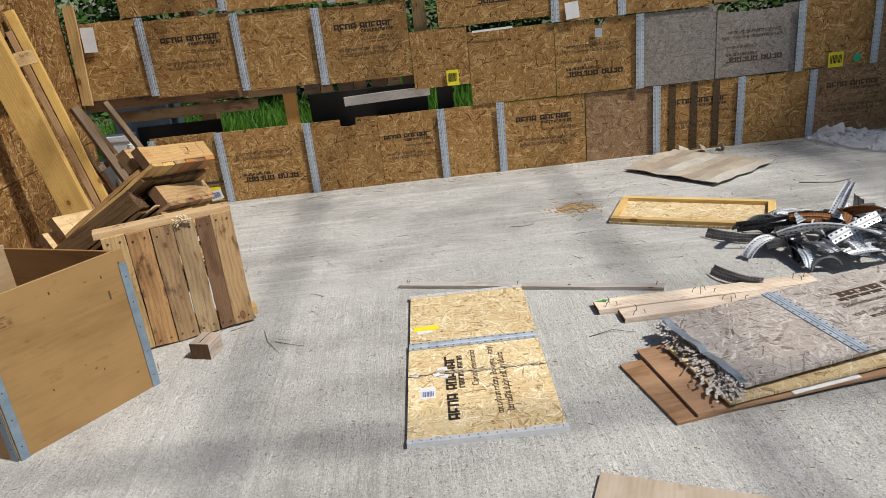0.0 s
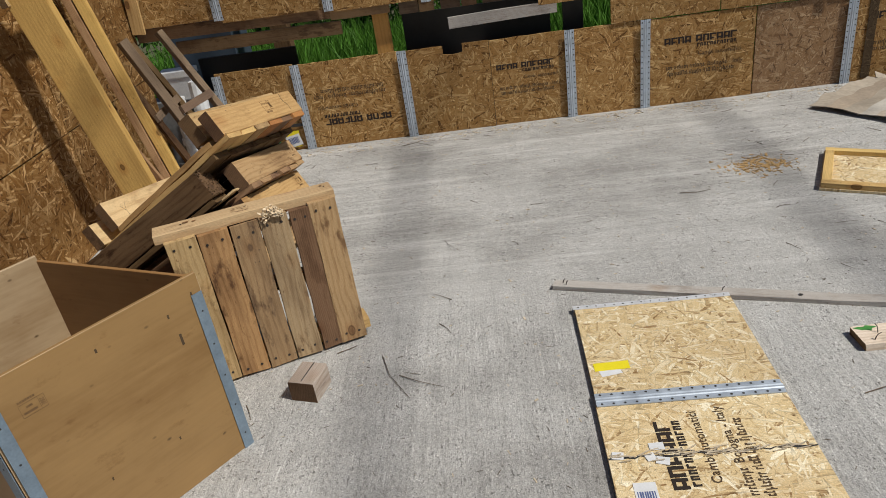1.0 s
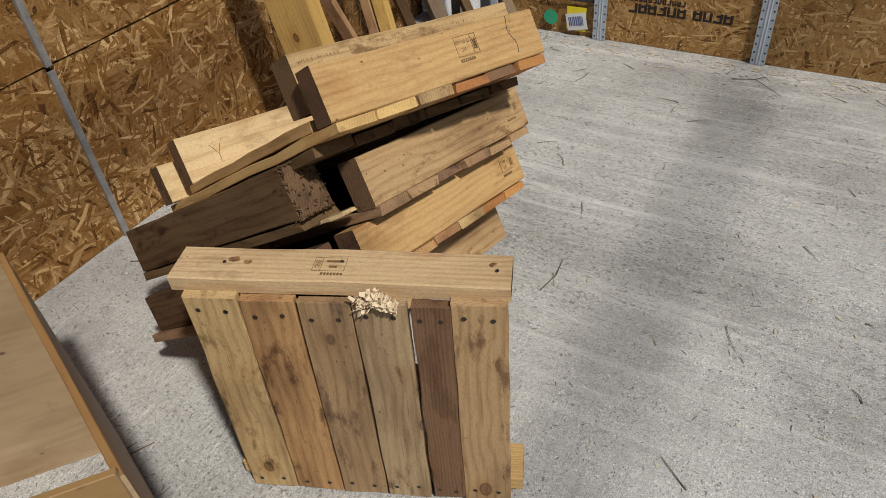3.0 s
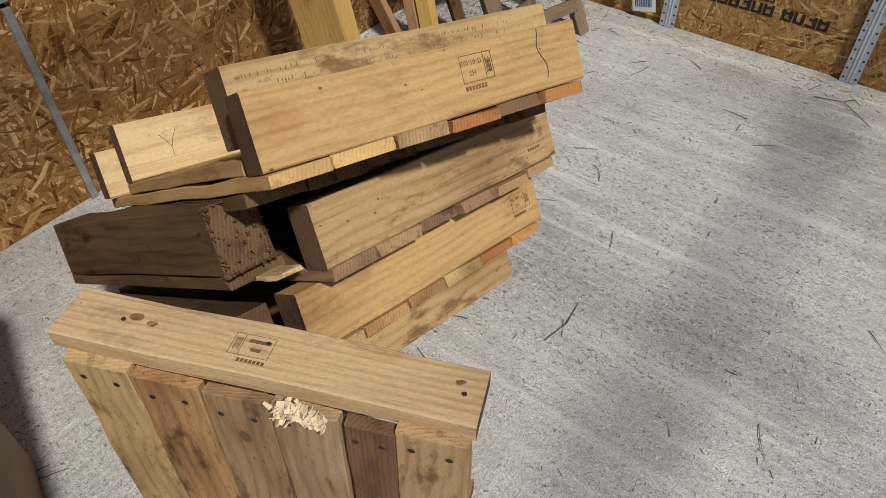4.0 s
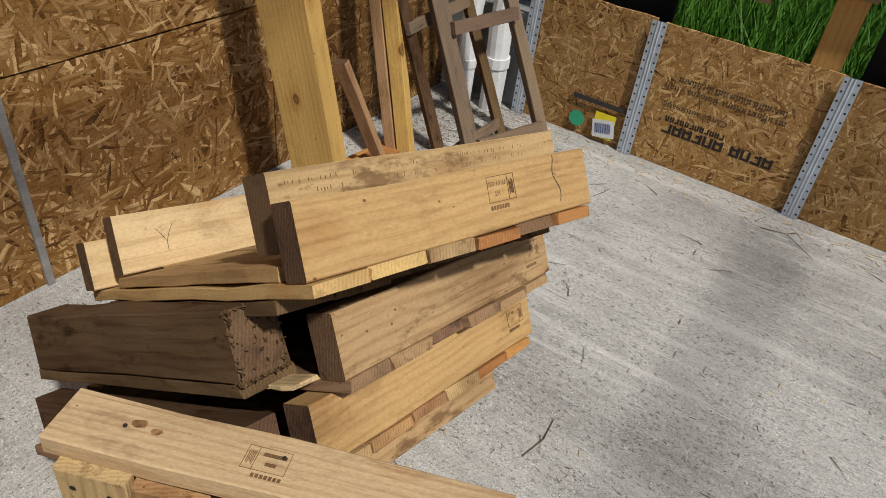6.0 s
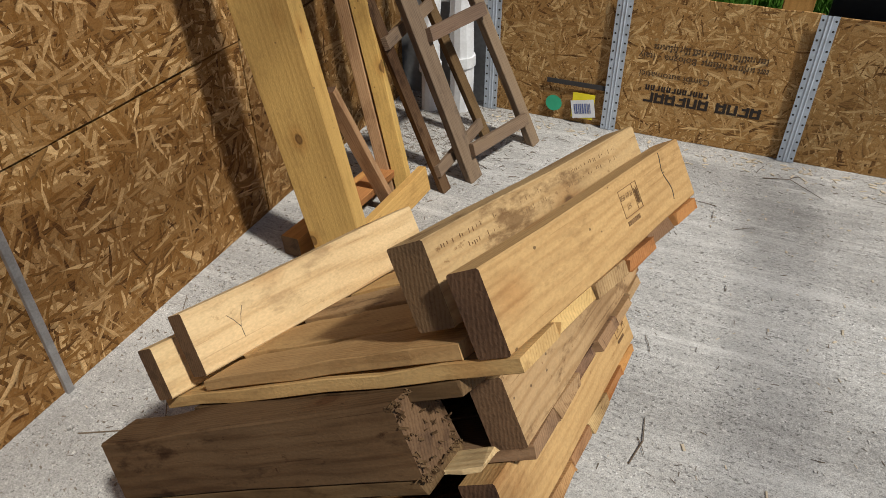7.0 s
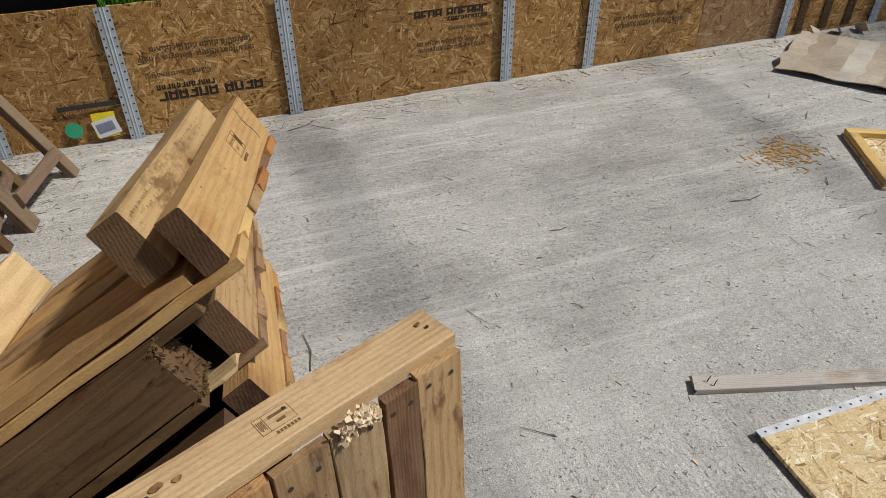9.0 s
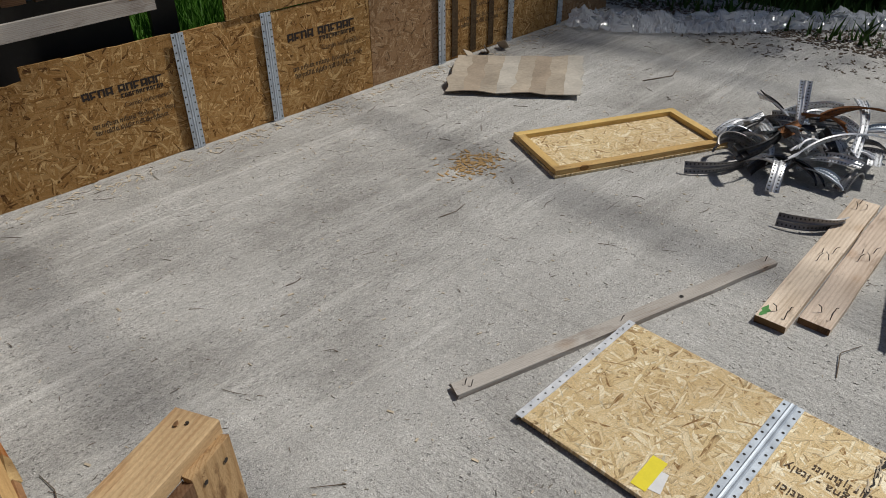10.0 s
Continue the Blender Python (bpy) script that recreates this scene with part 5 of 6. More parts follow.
# ---- two nailed boards ----
for n, (ox, oy, deg, ln, mt) in enumerate(((1.302, 3.538, 1.6, 1.13, PINE_BLEACH), (1.394, 3.421, 1.5, 1.12, PINE_BLEACH))):
    pk = timber("nailed_board", Matrix.Translation((ox, oy, 0.0)) @ pose(0, 0, 0, 0, 0, deg), ln, 0.108, 0.03, mt, None, rough=0.002, ragged=0.006, stations=7)
    tagged(pk, "pale pine board full of bent nails on the concrete" if n else "pale pine board with bent nails and a splash of green paint", "board", "nailed boards")
    for k, x in enumerate((0.04, 0.07, 0.10, 0.5, 0.53, 0.57, 0.60, 1.03, 1.06, 1.09)):
        bent_nail(pk, x + 0.012 * n, 0.02 + (k * 37 % 70) / 1000, 0.03, 0.035, 0.5, k * 1.9)
    if not n:
        bm = bmesh.new()
        vs = [bm.verts.new((0.045 + 0.034 * math.cos(a) * (1 + 0.4 * math.sin(3 * a)), 0.088 + 0.013 * math.sin(a) * (1 + 0.4 * math.cos(5 * a)), 0.0315)) for a in [i * 0.4488 for i in range(14)]]
        bm.faces.new(vs)
        finish("paint_splash", bm, mat_plain("green_paint", (0.07, 0.27, 0.06), 0.5, 0.0, 0.3, 30, 0), pk, None, "bright green paint")

# ---- shallow tray ----
tr = root("tray_panel", Matrix.Translation((1.70, 4.80, 0)) @ pose(0, 0, 0, 0, 0, -26.5), "shallow strand-board tray with a yellow pine rim, lying flat", "tray")
bd = finish("board", osb_bm(1.01, 0.50, rng, 0.012), OSB_PALE, tr)
bd.data.transform(Matrix.Diagonal((1, -1, 1, 1)))
bd.data.flip_normals()
bd.matrix_basis = Matrix(((1, 0, 0, 0), (0, 0, 1, 0), (0, 1, 0, 0.014), (0, 0, 0, 1)))
for x, y, l, turn in ((0.006, 0.006, 1.0, 0), (0.006, 0.45, 1.0, 0), (0.05, 0.05, 0.40, 90), (1.005, 0.05, 0.40, 90)):
    timber("rim", pose(x, y, 0.0145, 0, 0, turn), l, 0.044, 0.026, PINE, tr)

# ---- pile of loose sheets ----
def loose_sheet(x, y, deg, w, h, z, mat, label, tilt=0.0, thick=0.012, slope=0.0):
    ob = finish("loose_sheet", osb_bm(w, h, rng, thick), mat)
    ob.data.transform(Matrix.Diagonal((1, -1, 1, 1)))
    ob.data.flip_normals()
    ob.matrix_basis = Matrix.Translation((x, y, z)) @ pose(0, 0, 0, tilt, slope, deg) @ Matrix(((1, 0, 0, 0), (0, 0, 1, 0), (0, 1, 0, thick), (0, 0, 0, 1)))
    return tagged(ob, label, "board", "pile of loose sheets")


loose_sheet(1.35, 2.593, 11.0, 1.25, 0.46, 0.0, SHEET_BROWN, "reddish-brown plywood sheet at the bottom of a loose pile")
loose_sheet(1.435, 2.612, 8.0, 1.25, 0.52, 0.0135, SHEET_BROWN, "reddish-brown plywood sheet with a torn edge in a loose pile", 0, 0.012, -0.4)
loose_sheet(1.565, 2.632, 10.2, 1.2, 0.485, 0.036, OSB_PALE, "yellowish strand-board sheet in a loose pile", 0, 0.012, -0.5)
loose_sheet(1.83, 2.662, 10.5, 0.3, 0.03, 0.028, PAPER, "torn white paper edge between the sheets", 0, 0.003, -0.5)
tp = loose_sheet(1.645, 2.683, 12.2, 1.30, 0.585, 0.068, OSB_PALE_GREY, "grey weathered crate side with a frayed corner on the pile", 1.0, 0.014, -1.0)
tp.name = "weathered_crate_side"
ob = strap(tp, pose(0, 0, 0), 0.585)
ob.matrix_basis = Matrix(((-1, 0, 0, 0.555), (0, -1, 0, 0.001), (0, 0, 1, 0.0), (0, 0, 0, 1)))
tp["label"] = "grey weathered crate side with a steel strap and frayed corner"
printed_side(tp, Matrix(((-1, 0, 0, 1.23), (0, -1, 0, 0.0012), (0, 0, 1, 0.20), (0, 0, 0, 1))), 0.46, True)
# frayed end with torn edge strip
bm = bmesh.new()
for k in range(220):
    f = rr.random() ** 2.2
    px = 1.64 - 0.13 * f - abs(rr.gauss(0, 0.045 * (1 - f) + 0.008))
    py = 2.70 + 0.54 * f + rr.gauss(0, 0.03 * (1 - f))
    ln, wd = rr.uniform(0.012, 0.045), rr.uniform(0.004, 0.014)
    drop = 0.5 * max(0.0, 1.645 - 0.13 * f - px)
    add_box(bm, 0, ln, -wd / 2, wd / 2, 0, 0.0008, m=pose(px, py, max(0.052, 0.083 - drop + rr.uniform(-0.006, 0.004)), rr.uniform(-12, 12), rr.uniform(-4, 9), rr.uniform(190, 270)))
tagged(finish("frayed_fibres", bm, OSB_PALE_GREY), "grey frayed strands torn from the board's end", "splinters", kind="stuff")
bm = bmesh.new()
prev = None
for k in range(15):
    f = k / 14
    c0 = Vector((1.515 + 0.135 * f + 0.006 * math.sin(k * 2.1), 3.25 - 0.55 * f, 0.1 - 0.016 * f + 0.005 * math.sin(k * 1.3)))
    cur = (bm.verts.new(c0 + Vector((-0.016, -0.003, 0.004))), bm.verts.new(c0 + Vector((0.02, 0.004, 0.002))))
    if prev:
        bm.faces.new((prev[0], prev[1], cur[1], cur[0]))
    prev = cur
bmesh.ops.solidify(bm, geom=bm.faces[:], thickness=0.003)
tagged(finish("edge_strip", bm, ZINC), "bent blue-grey steel edge strip on the frayed board", "strip")

# board at the walker's feet
tagged(timber("plywood_offcut", Matrix.Translation((1.0, 2.375, 0)) @ pose(0, 0, 0, 0, 0, -113), 0.5, 0.75, 0.014, PLY_BLEACHED), "pale plywood offcut lying on the concrete", "board")

# ---- cardboard ----
bm = bmesh.new()
nx, ny = 26, 8
cor = [Vector((2.15, 5.965, 0)), Vector((2.645, 5.305, 0)), Vector((3.28, 5.71, 0)), Vector((2.70, 6.36, 0))]
vs = []
for i in range(nx + 1):
    col = []
    for j in range(ny + 1):
        u, v = i / nx, j / ny
        p = (cor[0] * (1 - u) + cor[3] * u) * (1 - v) + (cor[1] * (1 - u) + cor[2] * u) * v
        z = 0.018 + 0.012 * abs(math.sin(u * 3.1 + v * 8)) + 0.016 * max(0, noise.noise(Vector((u * 5, v * 4, 1))))
        z += 0.018 * (1 - min(1, v * 5)) * abs(math.sin(u * 7)) if v < 0.2 else 0
        p = p + Vector((noise.noise(Vector((u * 6, v * 6, 3))) * 0.02, noise.noise(Vector((u * 6, v * 6, 9))) * 0.02, z - p.z))
        col.append(bm.verts.new(p))
    vs.append(col)
for i in range(nx):
    for j in range(ny):
        bm.faces.new((vs[i][j], vs[i + 1][j], vs[i + 1][j + 1], vs[i][j + 1])).material_index = (0, 1, 0, 2, 0, 1, 0, 2)[min(7, int(j))]
bmesh.ops.recalc_face_normals(bm, faces=bm.faces)
bmesh.ops.solidify(bm, geom=bm.faces[:], thickness=0.005)
CARD_D = mat_plain("cardboard_brown", (0.33, 0.27, 0.21), 0.85, 0.0, 0.3, 6, 0.3)
CARD_L = mat_plain("cardboard_pale", (0.46, 0.43, 0.385), 0.85, 0.0, 0.25, 6, 0.3)
tagged(finish("cardboard_sheet", bm, [CARD, CARD_D, CARD_L]), "dirty flattened cardboard sheet with wavy edges on the concrete", "cardboard")
bm = bmesh.new()
for k in range(3):
    add_box(bm, -0.05, 0.05, -0.03, 0.03, 0, 0.004, m=pose(2.78 + 0.16 * k, 6.33 - 0.02 * k, 0.03, 30 + 20 * k, 25, 40 * k))
tagged(finish("cardboard_scraps", bm, CARD), "torn cardboard scraps by the wall", "cardboard", kind="stuff")

# ---- heap of bent steel straps ----
rs = random.Random(31)
HEAP = Vector((2.78, 4.04, 0))


def bent_strap(centre, az, arc, length, pitch, roll, height, mat, width=0.06):
    """A perforated strip bent into an arc, with a folded lip."""
    bm = bmesh.new()
    n = 18
    rad = length / max(0.15, arc)
    prof = [(-width / 2, 0.008), (-width / 2, 0), (-0.006, 0), (0, 0.006), (0.006, 0), (width / 2, 0), (width / 2, 0.008)]
    rows = []
    for k in range(n + 1):
        a = arc * (k / n - 0.5)
        twist = 0.45 * math.sin(4 * k / n + az * 2)
        c0 = Vector((rad * math.sin(a), 0, rad * math.cos(a) - rad * math.cos(arc / 2)))
        up_, si = Vector((math.sin(a), 0, math.cos(a))), Vector((0, 1, 0))
        rows.append([bm.verts.new(c0 + si * (p * math.cos(twist) - q * math.sin(twist)) + up_ * (q * math.cos(twist) + p * math.sin(twist))) for p, q in prof])
    for r0, r1 in zip(rows, rows[1:]):
        for i in range(len(prof) - 1):
            bm.faces.new((r0[i], r0[i + 1], r1[i + 1], r1[i]))
    for k in range(n):
        for i in (1, 4):
            q = [rows[k][i].co, rows[k][i + 1].co, rows[k + 1][i + 1].co, rows[k + 1][i].co]
            mid = sum(q, Vector()) / 4
            nn = (q[1] - q[0]).cross(q[3] - q[0]).normalized() * 0.0012
            for sgn in (1, -1):
                bm.faces.new([bm.verts.new(mid + (p - mid) * 0.34 + nn * sgn) for p in q]).material_index = 1
    m = Matrix.Translation(centre) @ pose(0, 0, 0, 0, 0, math.degrees(az)) @ pose(0, 0, 0, roll, pitch, 0)
    zmin = min((m @ v.co).z for v in bm.verts)
    m = Matrix.Translation((0, 0, height - zmin)) @ m
    return tagged(finish("bent_strap", bm, [mat, HOLE], None, m), "bent perforated galvanised steel strap in a scrap heap", "steel strap", "heap of bent straps")


for k in range(44):
    a = 2.4 * k
    d = 0.36 * math.sqrt((k + 0.5) / 44)
    c0 = HEAP + Vector((math.cos(a) * d * 1.2, math.sin(a) * d, 0))
    level = max(0.0, 0.2 - d * 0.5) * rs.random()
    bent_strap(c0, rs.uniform(0, math.pi), rs.choice((0.3, 0.8, 1.4, 2.2)), rs.uniform(0.18, 0.36), rs.uniform(-25, 25), rs.uniform(-65, 65), level, (ZINC_BRIGHT, STEEL_DARK, ZINC_BRIGHT, ZINC, ZINC_BRIGHT, ZINC_DULL)[k % 6])
for c0, az, arc, ln, pitch, roll, h, mt in (((2.32, 4.29, 0), -0.6, 1.0, 0.34, 0, 80, 0.0, ZINC_DULL), ((2.09, 3.745, 0), -0.9, 1.3, 0.3, 0, 80, 0.0, ZINC_DULL), ((2.84, 4.12, 0), 0.4, 0.1, 0.42, -52, 20, 0.1, ZINC_BRIGHT),
                                           ((2.52, 4.2, 0), 0.1, 1.6, 0.55, 0, 70, 0.1, STEEL_DARK), ((2.62, 3.85, 0), 2.6, 0.7, 0.5, 5, 30, 0.12, ZINC_BRIGHT), ((2.85, 3.85, 0), 0.3, 0.6, 0.55, -8, 30, 0.14, ZINC_BRIGHT),
                                           ((2.42, 3.98, 0), 1.9, 2.2, 0.4, 0, 55, 0.0, STEEL_DARK)):
    bent_strap(Vector(c0), az, arc, ln, pitch, roll, h, mt)
for k in range(3):
    bent_strap(HEAP + Vector((0.1 * k - 0.1, 0.05 - 0.1 * k, 0)), 1.1 * k, 0.8, 0.3, 10, 40, 0.12 + 0.03 * k, RUST)

# ---- plastic film along the edge of the slab ----
def film(path, width, height, seed, label):
    bm = bmesh.new()
    n, k = 130, 26
    rows = []
    for i in range(n + 1):
        f = i / n * (len(path) - 1)
        j = min(int(f), len(path) - 2)
        a, b = Vector(path[j]), Vector(path[j + 1])
        p = a.lerp(b, f - j)
        s = Vector((-(b - a).y, (b - a).x, 0)).normalized()
        row = []
        for q in range(k + 1):
            v = q / k - 0.5
            nz = noise.noise(Vector((i * 0.18 + seed, q * 0.3, 2.2))) + 0.5 * abs(noise.noise(Vector((i * 0.4, q * 0.5, seed)))) + 0.3 * abs(noise.noise(Vector((i * 0.9, q * 0.9, seed))))
            z = 0.012 + max(0.0, (1 - (2 * v) ** 2)) * height * (0.55 + 0.6 * noise.noise(Vector((i * 0.065, seed, 0)))) + 0.035 * abs(nz)
            row.append(bm.verts.new(p + s * (v * width * (1 + 0.25 * nz)) + Vector((0.04 * nz, 0.04 * nz, z))))
        rows.append(row)
    for a, b in zip(rows, rows[1:]):
        for q in range(k):
            bm.faces.new((a[q], b[q], b[q + 1], a[q + 1]))
    return tagged(finish("plastic_film", bm, FILM), label, "plastic film")


film([(4.05, 6.35, 0), (4.2, 5.95, 0), (4.5, 5.6, 0), (4.95, 5.2, 0)], 0.46, 0.11, 3, "crumpled clear plastic film heaped at the slab's edge")
film([(4.75, 5.45, 0), (5.15, 4.95, 0), (5.55, 4.55, 0), (5.9, 4.1, 0)], 0.34, 0.11, 8, "crumpled clear plastic film trailing over dead leaves")

# ---- loose stuff ----
def scatter(name, count, region, size, mat, label, category, seed, flat=0.25, z=0.0, tilt=6):
    r = random.Random(seed)
    bm = bmesh.new()
    for _ in range(count):
        x, y = region(r)
        l = r.uniform(*size)
        w = l * r.uniform(0.08, flat)
        add_box(bm, -l / 2, l / 2, -w / 2, w / 2, 0, min(w, 0.004) * 0.6, m=pose(x, y, z + 0.0008, r.uniform(-tilt, tilt) * 0.5, r.uniform(-tilt, 0), r.uniform(0, 360)))
    return tagged(finish(name, bm, mat), label, category, kind="stuff")


scatter("sawdust", 360, lambda r: (1.56 + r.gauss(0, 0.085), 5.20 + r.gauss(0, 0.055)), (0.006, 0.028), SAWDUST, "small heap of yellow sawdust and chips", "sawdust", 2, 0.5)
scatter("wood_chips", 520, lambda r: (r.uniform(-2.1, 4.2), r.uniform(0.4, 6.3)), (0.005, 0.022), CHIP, "scattered pale wood chips on the concrete", "wood chips", 3, 0.4)
scatter("dry_bits", 1900, lambda r: (r.uniform(-2.1, 4.4), 0.4 + 5.95 * r.random() ** 0.7), (0.004, 0.022), TWIG, "scattered dry twigs and stalks on the concrete", "debris", 4, 0.1)
scatter("wall_debris", 700, lambda r: (r.uniform(-1.7, 4.4), 6.35 - abs(r.gauss(0, 0.07))), (0.006, 0.03), CHIP, "chips and dust along the foot of the wall", "debris", 6, 0.4)
scatter("corner_debris", 1700, lambda r: (max(-2.17, -1.85 + r.gauss(0, 0.22)), min(6.36, 6.0 + r.gauss(0, 0.24))), (0.003, 0.022), CRUMB, "twigs and dry leaves in the corner", "debris", 9, 0.2)
scatter("foot_debris", 1000, lambda r: (-2.17 + abs(r.gauss(0, 0.16)), r.uniform(3.6, 6.3)), (0.002, 0.010), CRUMB, "dark dust and crumbs along the foot of the board wall", "debris", 8, 0.5)
scatter("slab_litter", 5200, lambda r: (min(5.58, 4.72 + abs(r.gauss(0, 0.42)) - (0.5 if r.random() < 0.12 else 0.0)), r.uniform(3.6, 6.5)), (0.008, 0.035), LITTER, "dead brown leaves along the slab's edge", "leaf litter", 10, 0.7, tilt=35)
scatter("floor_crumbs", 1500, lambda r: (r.uniform(-0.9, 3.9), 6.33 - 2.3 * r.random() ** 2.2), (0.002, 0.009), TWIG, "dark crumbs and bark bits strewn over the concrete", "debris", 17, 0.3)
scatter("floor_shavings", 900, lambda r: (r.uniform(-1.0, 3.9), 6.3 - 2.8 * r.random() ** 1.3), (0.004, 0.014), CHIP, "pale shavings strewn over the concrete", "wood chips", 18, 0.5)
GRIT = mat_plain("grit", (0.5, 0.49, 0.47), 0.9, 0.0, 0.5, 40, 0.2)
scatter("grit", 9000, lambda r: (r.uniform(-2.1, 3.2), r.uniform(1.8, 6.0)), (0.002, 0.008), GRIT, "fine pale grit on the concrete", "grit", 14, 0.9)


def twig(pts, rad=0.0022):
    bm = bmesh.new()
    add_tube(bm, pts, rad, 5, 0, 0.5)
    return tagged(finish("twig", bm, TWIG), "thin dry bent twig on the concrete", "twig", "loose twigs")


twig([(-0.417, 3.785, 0.004), (-0.38, 3.66, 0.006), (-0.292, 3.513, 0.004)], 0.0018)
twig([(-0.341, 3.651, 0.004), (-0.26, 3.60, 0.006), (-0.174, 3.562, 0.004)], 0.0018)
twig([(-0.608, 3.832, 0.003), (-0.56, 3.85, 0.006), (-0.53, 3.872, 0.004)])
twig([(-0.72, 4.62, 0.003), (-0.70, 4.70, 0.006), (-0.71, 4.78, 0.004)])
twig([(-0.50, 6.2, 0.003), (-0.40, 6.22, 0.008), (-0.28, 6.12, 0.004)])
twig([(1.06, 4.95, 0.003), (1.14, 4.93, 0.006), (1.22, 4.95, 0.004)])
twig([(3.2, 5.2, 0.003), (3.4, 5.1, 0.008), (3.55, 5.15, 0.004)], 0.004)
twig([(1.2, 3.33, 0.003), (1.32, 3.36, 0.01), (1.42, 3.32, 0.004)])
twig([(-2.05, 4.15, 0.003), (-1.85, 4.25, 0.01), (-2.0, 4.45, 0.02), (-2.15, 4.7, 0.01)])

rt = random.Random(77)
bm = bmesh.new()
for _ in range(170):
    x, y = rt.uniform(-1.6, 4.0), 6.3 - 2.9 * rt.random() ** 1.5
    a, ln, bend = rt.uniform(0, 6.283), rt.uniform(0.02, 0.1), rt.uniform(-0.5, 0.5)
    pts = []
    for k in range(4):
        f = k / 3
        pts.append((x + ln * f * math.cos(a + bend * f), y + ln * f * math.sin(a + bend * f), 0.003 + 0.008 * f * (1 - f)))
    add_tube(bm, pts, rt.uniform(0.0009, 0.0021), 4, 0, 0.5)
tagged(finish("dry_stalks", bm, TWIG), "thin dry bent stalks strewn over the concrete", "debris", kind="stuff")

# ---- outside: grass, bushes, trees ----
def blades(name, count, region, height, mat, label, seed, width=0.012, base=-0.16):
    r = random.Random(seed)
    vs, fs = [], []
    for _ in range(count):
        x, y = region(r)
        h = r.uniform(0.5, 1.0) * height
        a = r.uniform(0, 6.283)
        dx, dy = math.cos(a) * width, math.sin(a) * width
        bx, by = r.gauss(0, 0.25) * h, r.gauss(0, 0.25) * h
        k = len(vs)
        vs += [(x - dx, y - dy, base), (x + dx, y + dy, base), (x + dx * 0.7 + bx * 0.4, y + dy * 0.7 + by * 0.4, base + h * 0.6), (x - dx * 0.7 + bx * 0.4, y - dy * 0.7 + by * 0.4, base + h * 0.6), (x + bx, y + by, base + h)]
        fs += [(k, k + 1, k + 2, k + 3), (k + 3, k + 2, k + 4)]
    me = bpy.data.meshes.new(name)
    me.from_pydata(vs, [], fs)
    me.materials.append(mat)
    return tagged(new(name, me), label, "grass", kind="stuff")


blades("grass", 16000, lambda r: (r.uniform(-3.2, 2.4), 6.95 + abs(r.gauss(0, 1.2))), 0.75, GRASS, "tall bright green grass behind the wall", 21)
blades("weeds", 2600, lambda r: (4.9 + abs(r.gauss(0, 1.2)), r.uniform(2.0, 9.0)), 0.3, LEAF, "low weeds among dead leaves", 22, 0.02, -0.14)


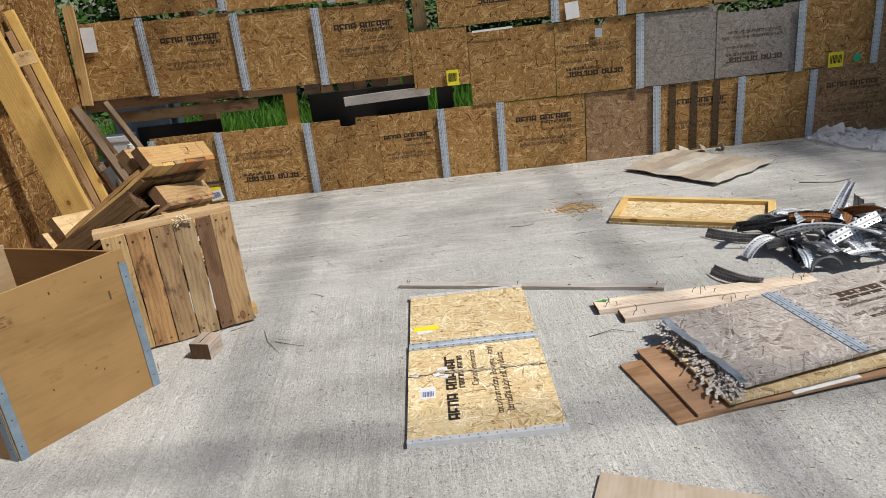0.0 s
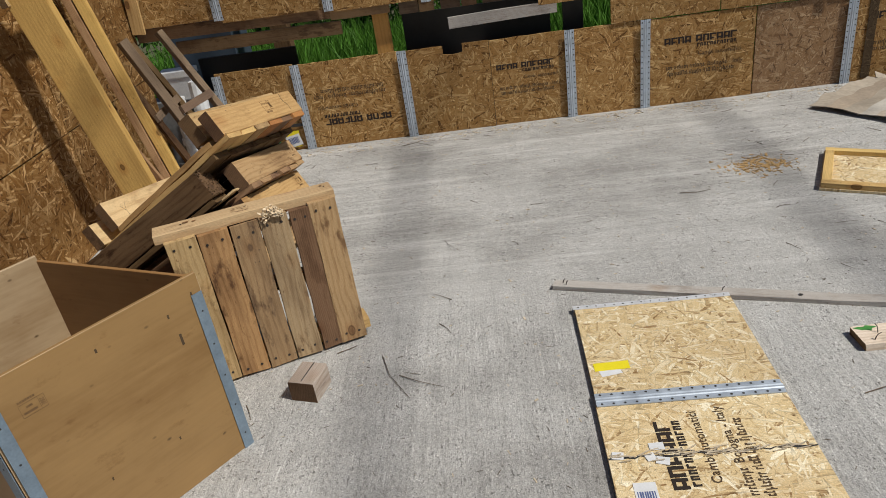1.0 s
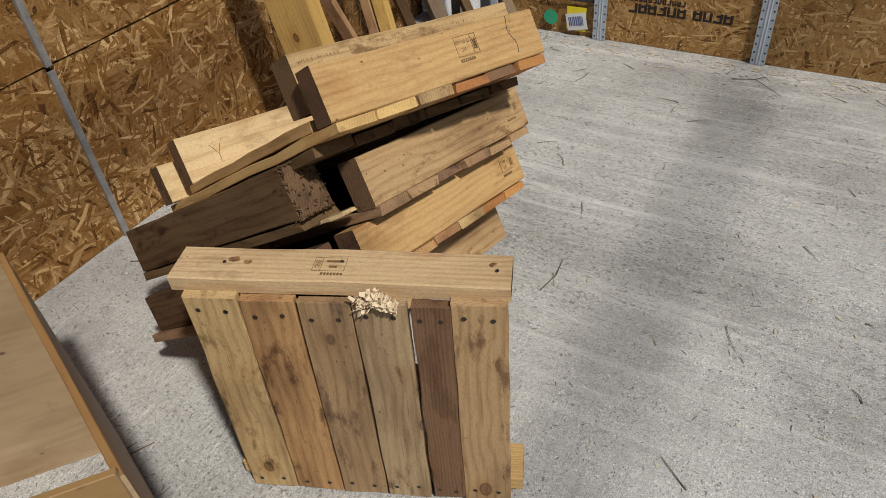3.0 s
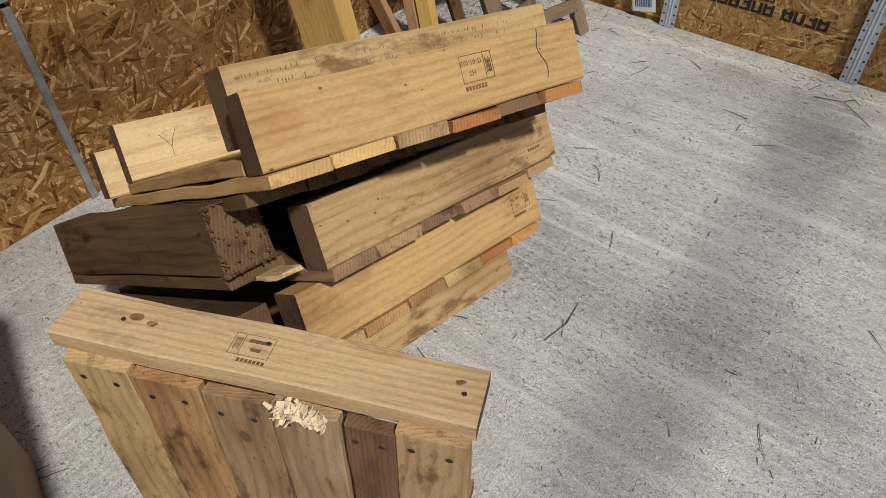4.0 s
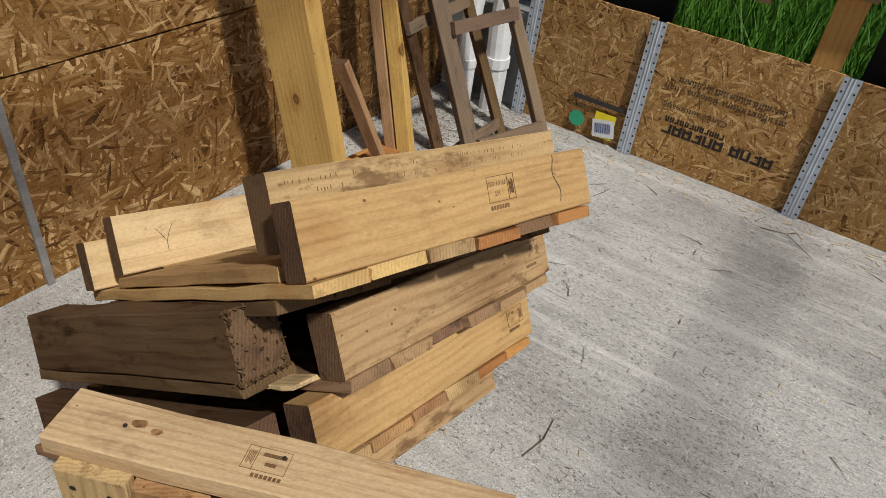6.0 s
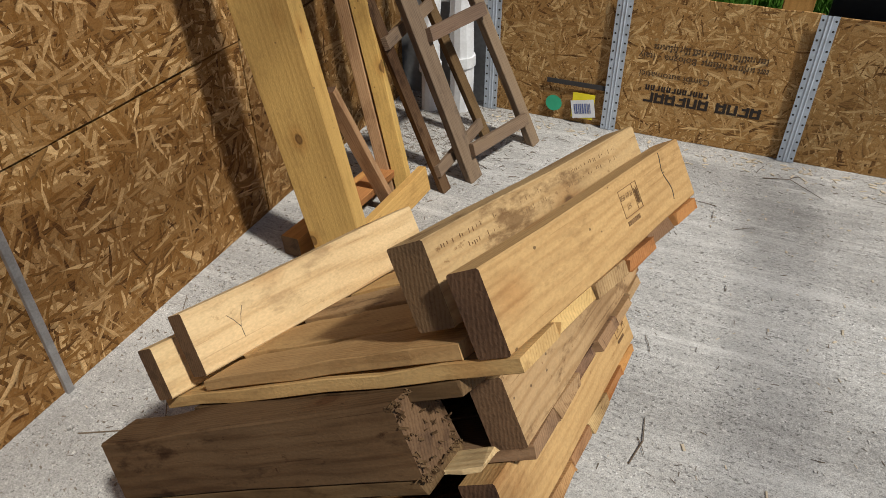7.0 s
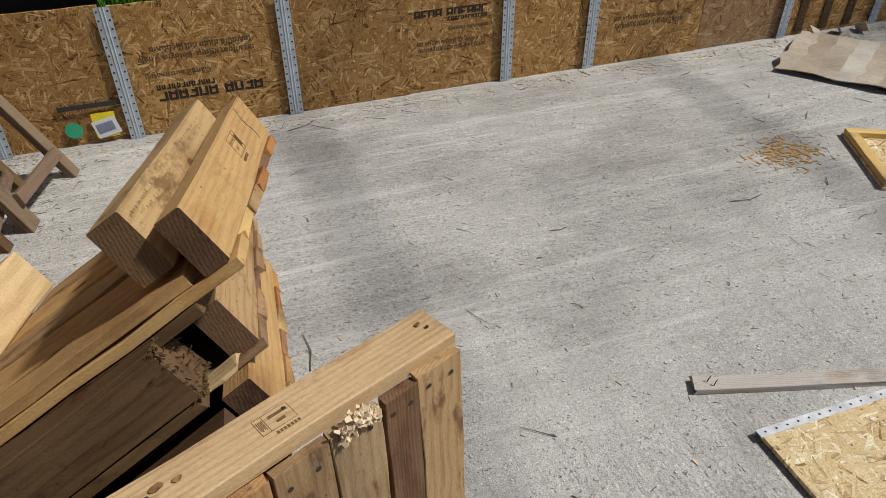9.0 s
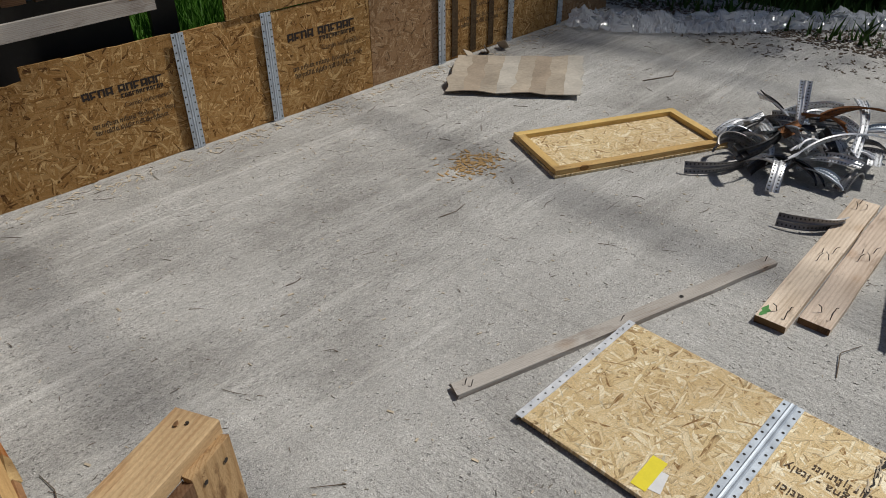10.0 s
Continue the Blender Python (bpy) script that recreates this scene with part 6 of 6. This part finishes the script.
def leafy(name, centre, size, count, seed, label, trunk=True):
    r = random.Random(seed)
    t0 = root(name, pose(*centre), label, "tree" if trunk else "bush")
    h = size[2]
    if trunk:
        bm = bmesh.new()
        add_tube(bm, [(0, 0, -0.2), (0.05, 0.02, h * 0.3), (-0.03, 0.06, h * 0.6), (0.02, 0, h * 0.95)], 0.1, 9, 0, 0.3)
        for k in range(7):
            a = r.uniform(0, 6.283)
            z = h * r.uniform(0.3, 0.8)
            add_tube(bm, [(0, 0, z), (0.3 * size[0] * math.cos(a), 0.3 * size[1] * math.sin(a), z + 0.12 * h), (0.8 * size[0] * math.cos(a), 0.8 * size[1] * math.sin(a), z + 0.2 * h)], 0.04, 6, 0, 0.3)
        finish("trunk", bm, BARK, t0)
    vs, fs = [], []
    clumps = [(r.gauss(0, 0.45) * size[0], r.gauss(0, 0.45) * size[1], h * (r.uniform(0.35, 1.0) if trunk else r.uniform(0.0, 0.9))) for _ in range(26)]
    for _ in range(count):
        c0 = r.choice(clumps)
        p = Vector((c0[0] + r.gauss(0, 0.16) * size[0], c0[1] + r.gauss(0, 0.16) * size[1], max(0.02, c0[2] + r.gauss(0, 0.09) * h)))
        a = Vector((r.gauss(0, 1), r.gauss(0, 1), r.gauss(0, 0.6))).normalized() * r.uniform(0.03, 0.07)
        b = a.orthogonal().normalized() * a.length * 0.45
        k = len(vs)
        vs += [tuple(p - a), tuple(p + b), tuple(p + a), tuple(p - b)]
        fs.append((k, k + 1, k + 2, k + 3))
    me = bpy.data.meshes.new("crown")
    me.from_pydata(vs, [], fs)
    me.materials.append(LEAF)
    cr = new("crown", me)
    cr.parent = t0
    return t0


leafy("bush", (6.5, 6.3, -0.15), (1.0, 1.0, 1.3), 7000, 41, "dark green bush beyond the slab", False)
leafy("bush", (6.7, 4.7, -0.15), (0.8, 1.0, 1.0), 6000, 42, "low green bush among dead leaves", False)
for k in range(6):
    leafy("bush", (-4.2 + 1.9 * k, 9.4 + 0.4 * (k % 2), -0.16), (1.5, 0.8, 2.8 + 0.3 * (k % 3)), 9000, 80 + k, "dense green hedge bush behind the wall", False)
leafy("bush", (7.3, 7.9, -0.15), (1.6, 1.3, 1.9), 8000, 43, "tall dark bush in the shade", False)
for k, (x, y, h) in enumerate(((7.3, 4.9, 5.2), (7.9, 6.6, 5.5), (8.5, 5.5, 5.5), (9.0, 9.0, 6.5), (3.0, 12.5, 6.0), (-2.5, 13.0, 6.5), (9.5, 2.5, 5.0))):
    leafy("tree", (x, y, -0.16), (1.7, 1.7, h), 11000 if k < 2 else 6000, 60 + k, "leafy green tree beyond the yard")

# ---- roof beams over the yard ----
def roof_beam(name, m, l, w, h):
    return tagged(timber(name, m, l, w, h, GREY_WOOD), "long sawn timber beam of the open roof", "beam", "roof beams")


HR = 3.6
SHIFT = HR / math.tan(SUN_EL)
for x in (-2.39, -0.37, 1.65, 3.67):
    roof_beam("roof_beam", Matrix.Translation((x + SHIFT * math.sin(SUN_AZ) - 0.03, -3.0, HR + 0.05)) @ Matrix(((0, -1, 0, 0.06), (1, 0, 0, 0), (0, 0, 1, 0), (0, 0, 0, 1))), 9.6, 0.05, 0.045)
for y in (-0.6, 2.78):
    cross_y = y + SHIFT * math.cos(SUN_AZ) - 0.08
    roof_beam("roof_beam", pose(-2.4, cross_y, HR), 10.0, 0.06, 0.05)
    for x in (-2.36, 7.44):
        upright(x, cross_y - 0.02, -0.16, HR, 0.09, 0.09, GREY_WOOD, "roof_post", "sawn timber post carrying a roof beam", "post")
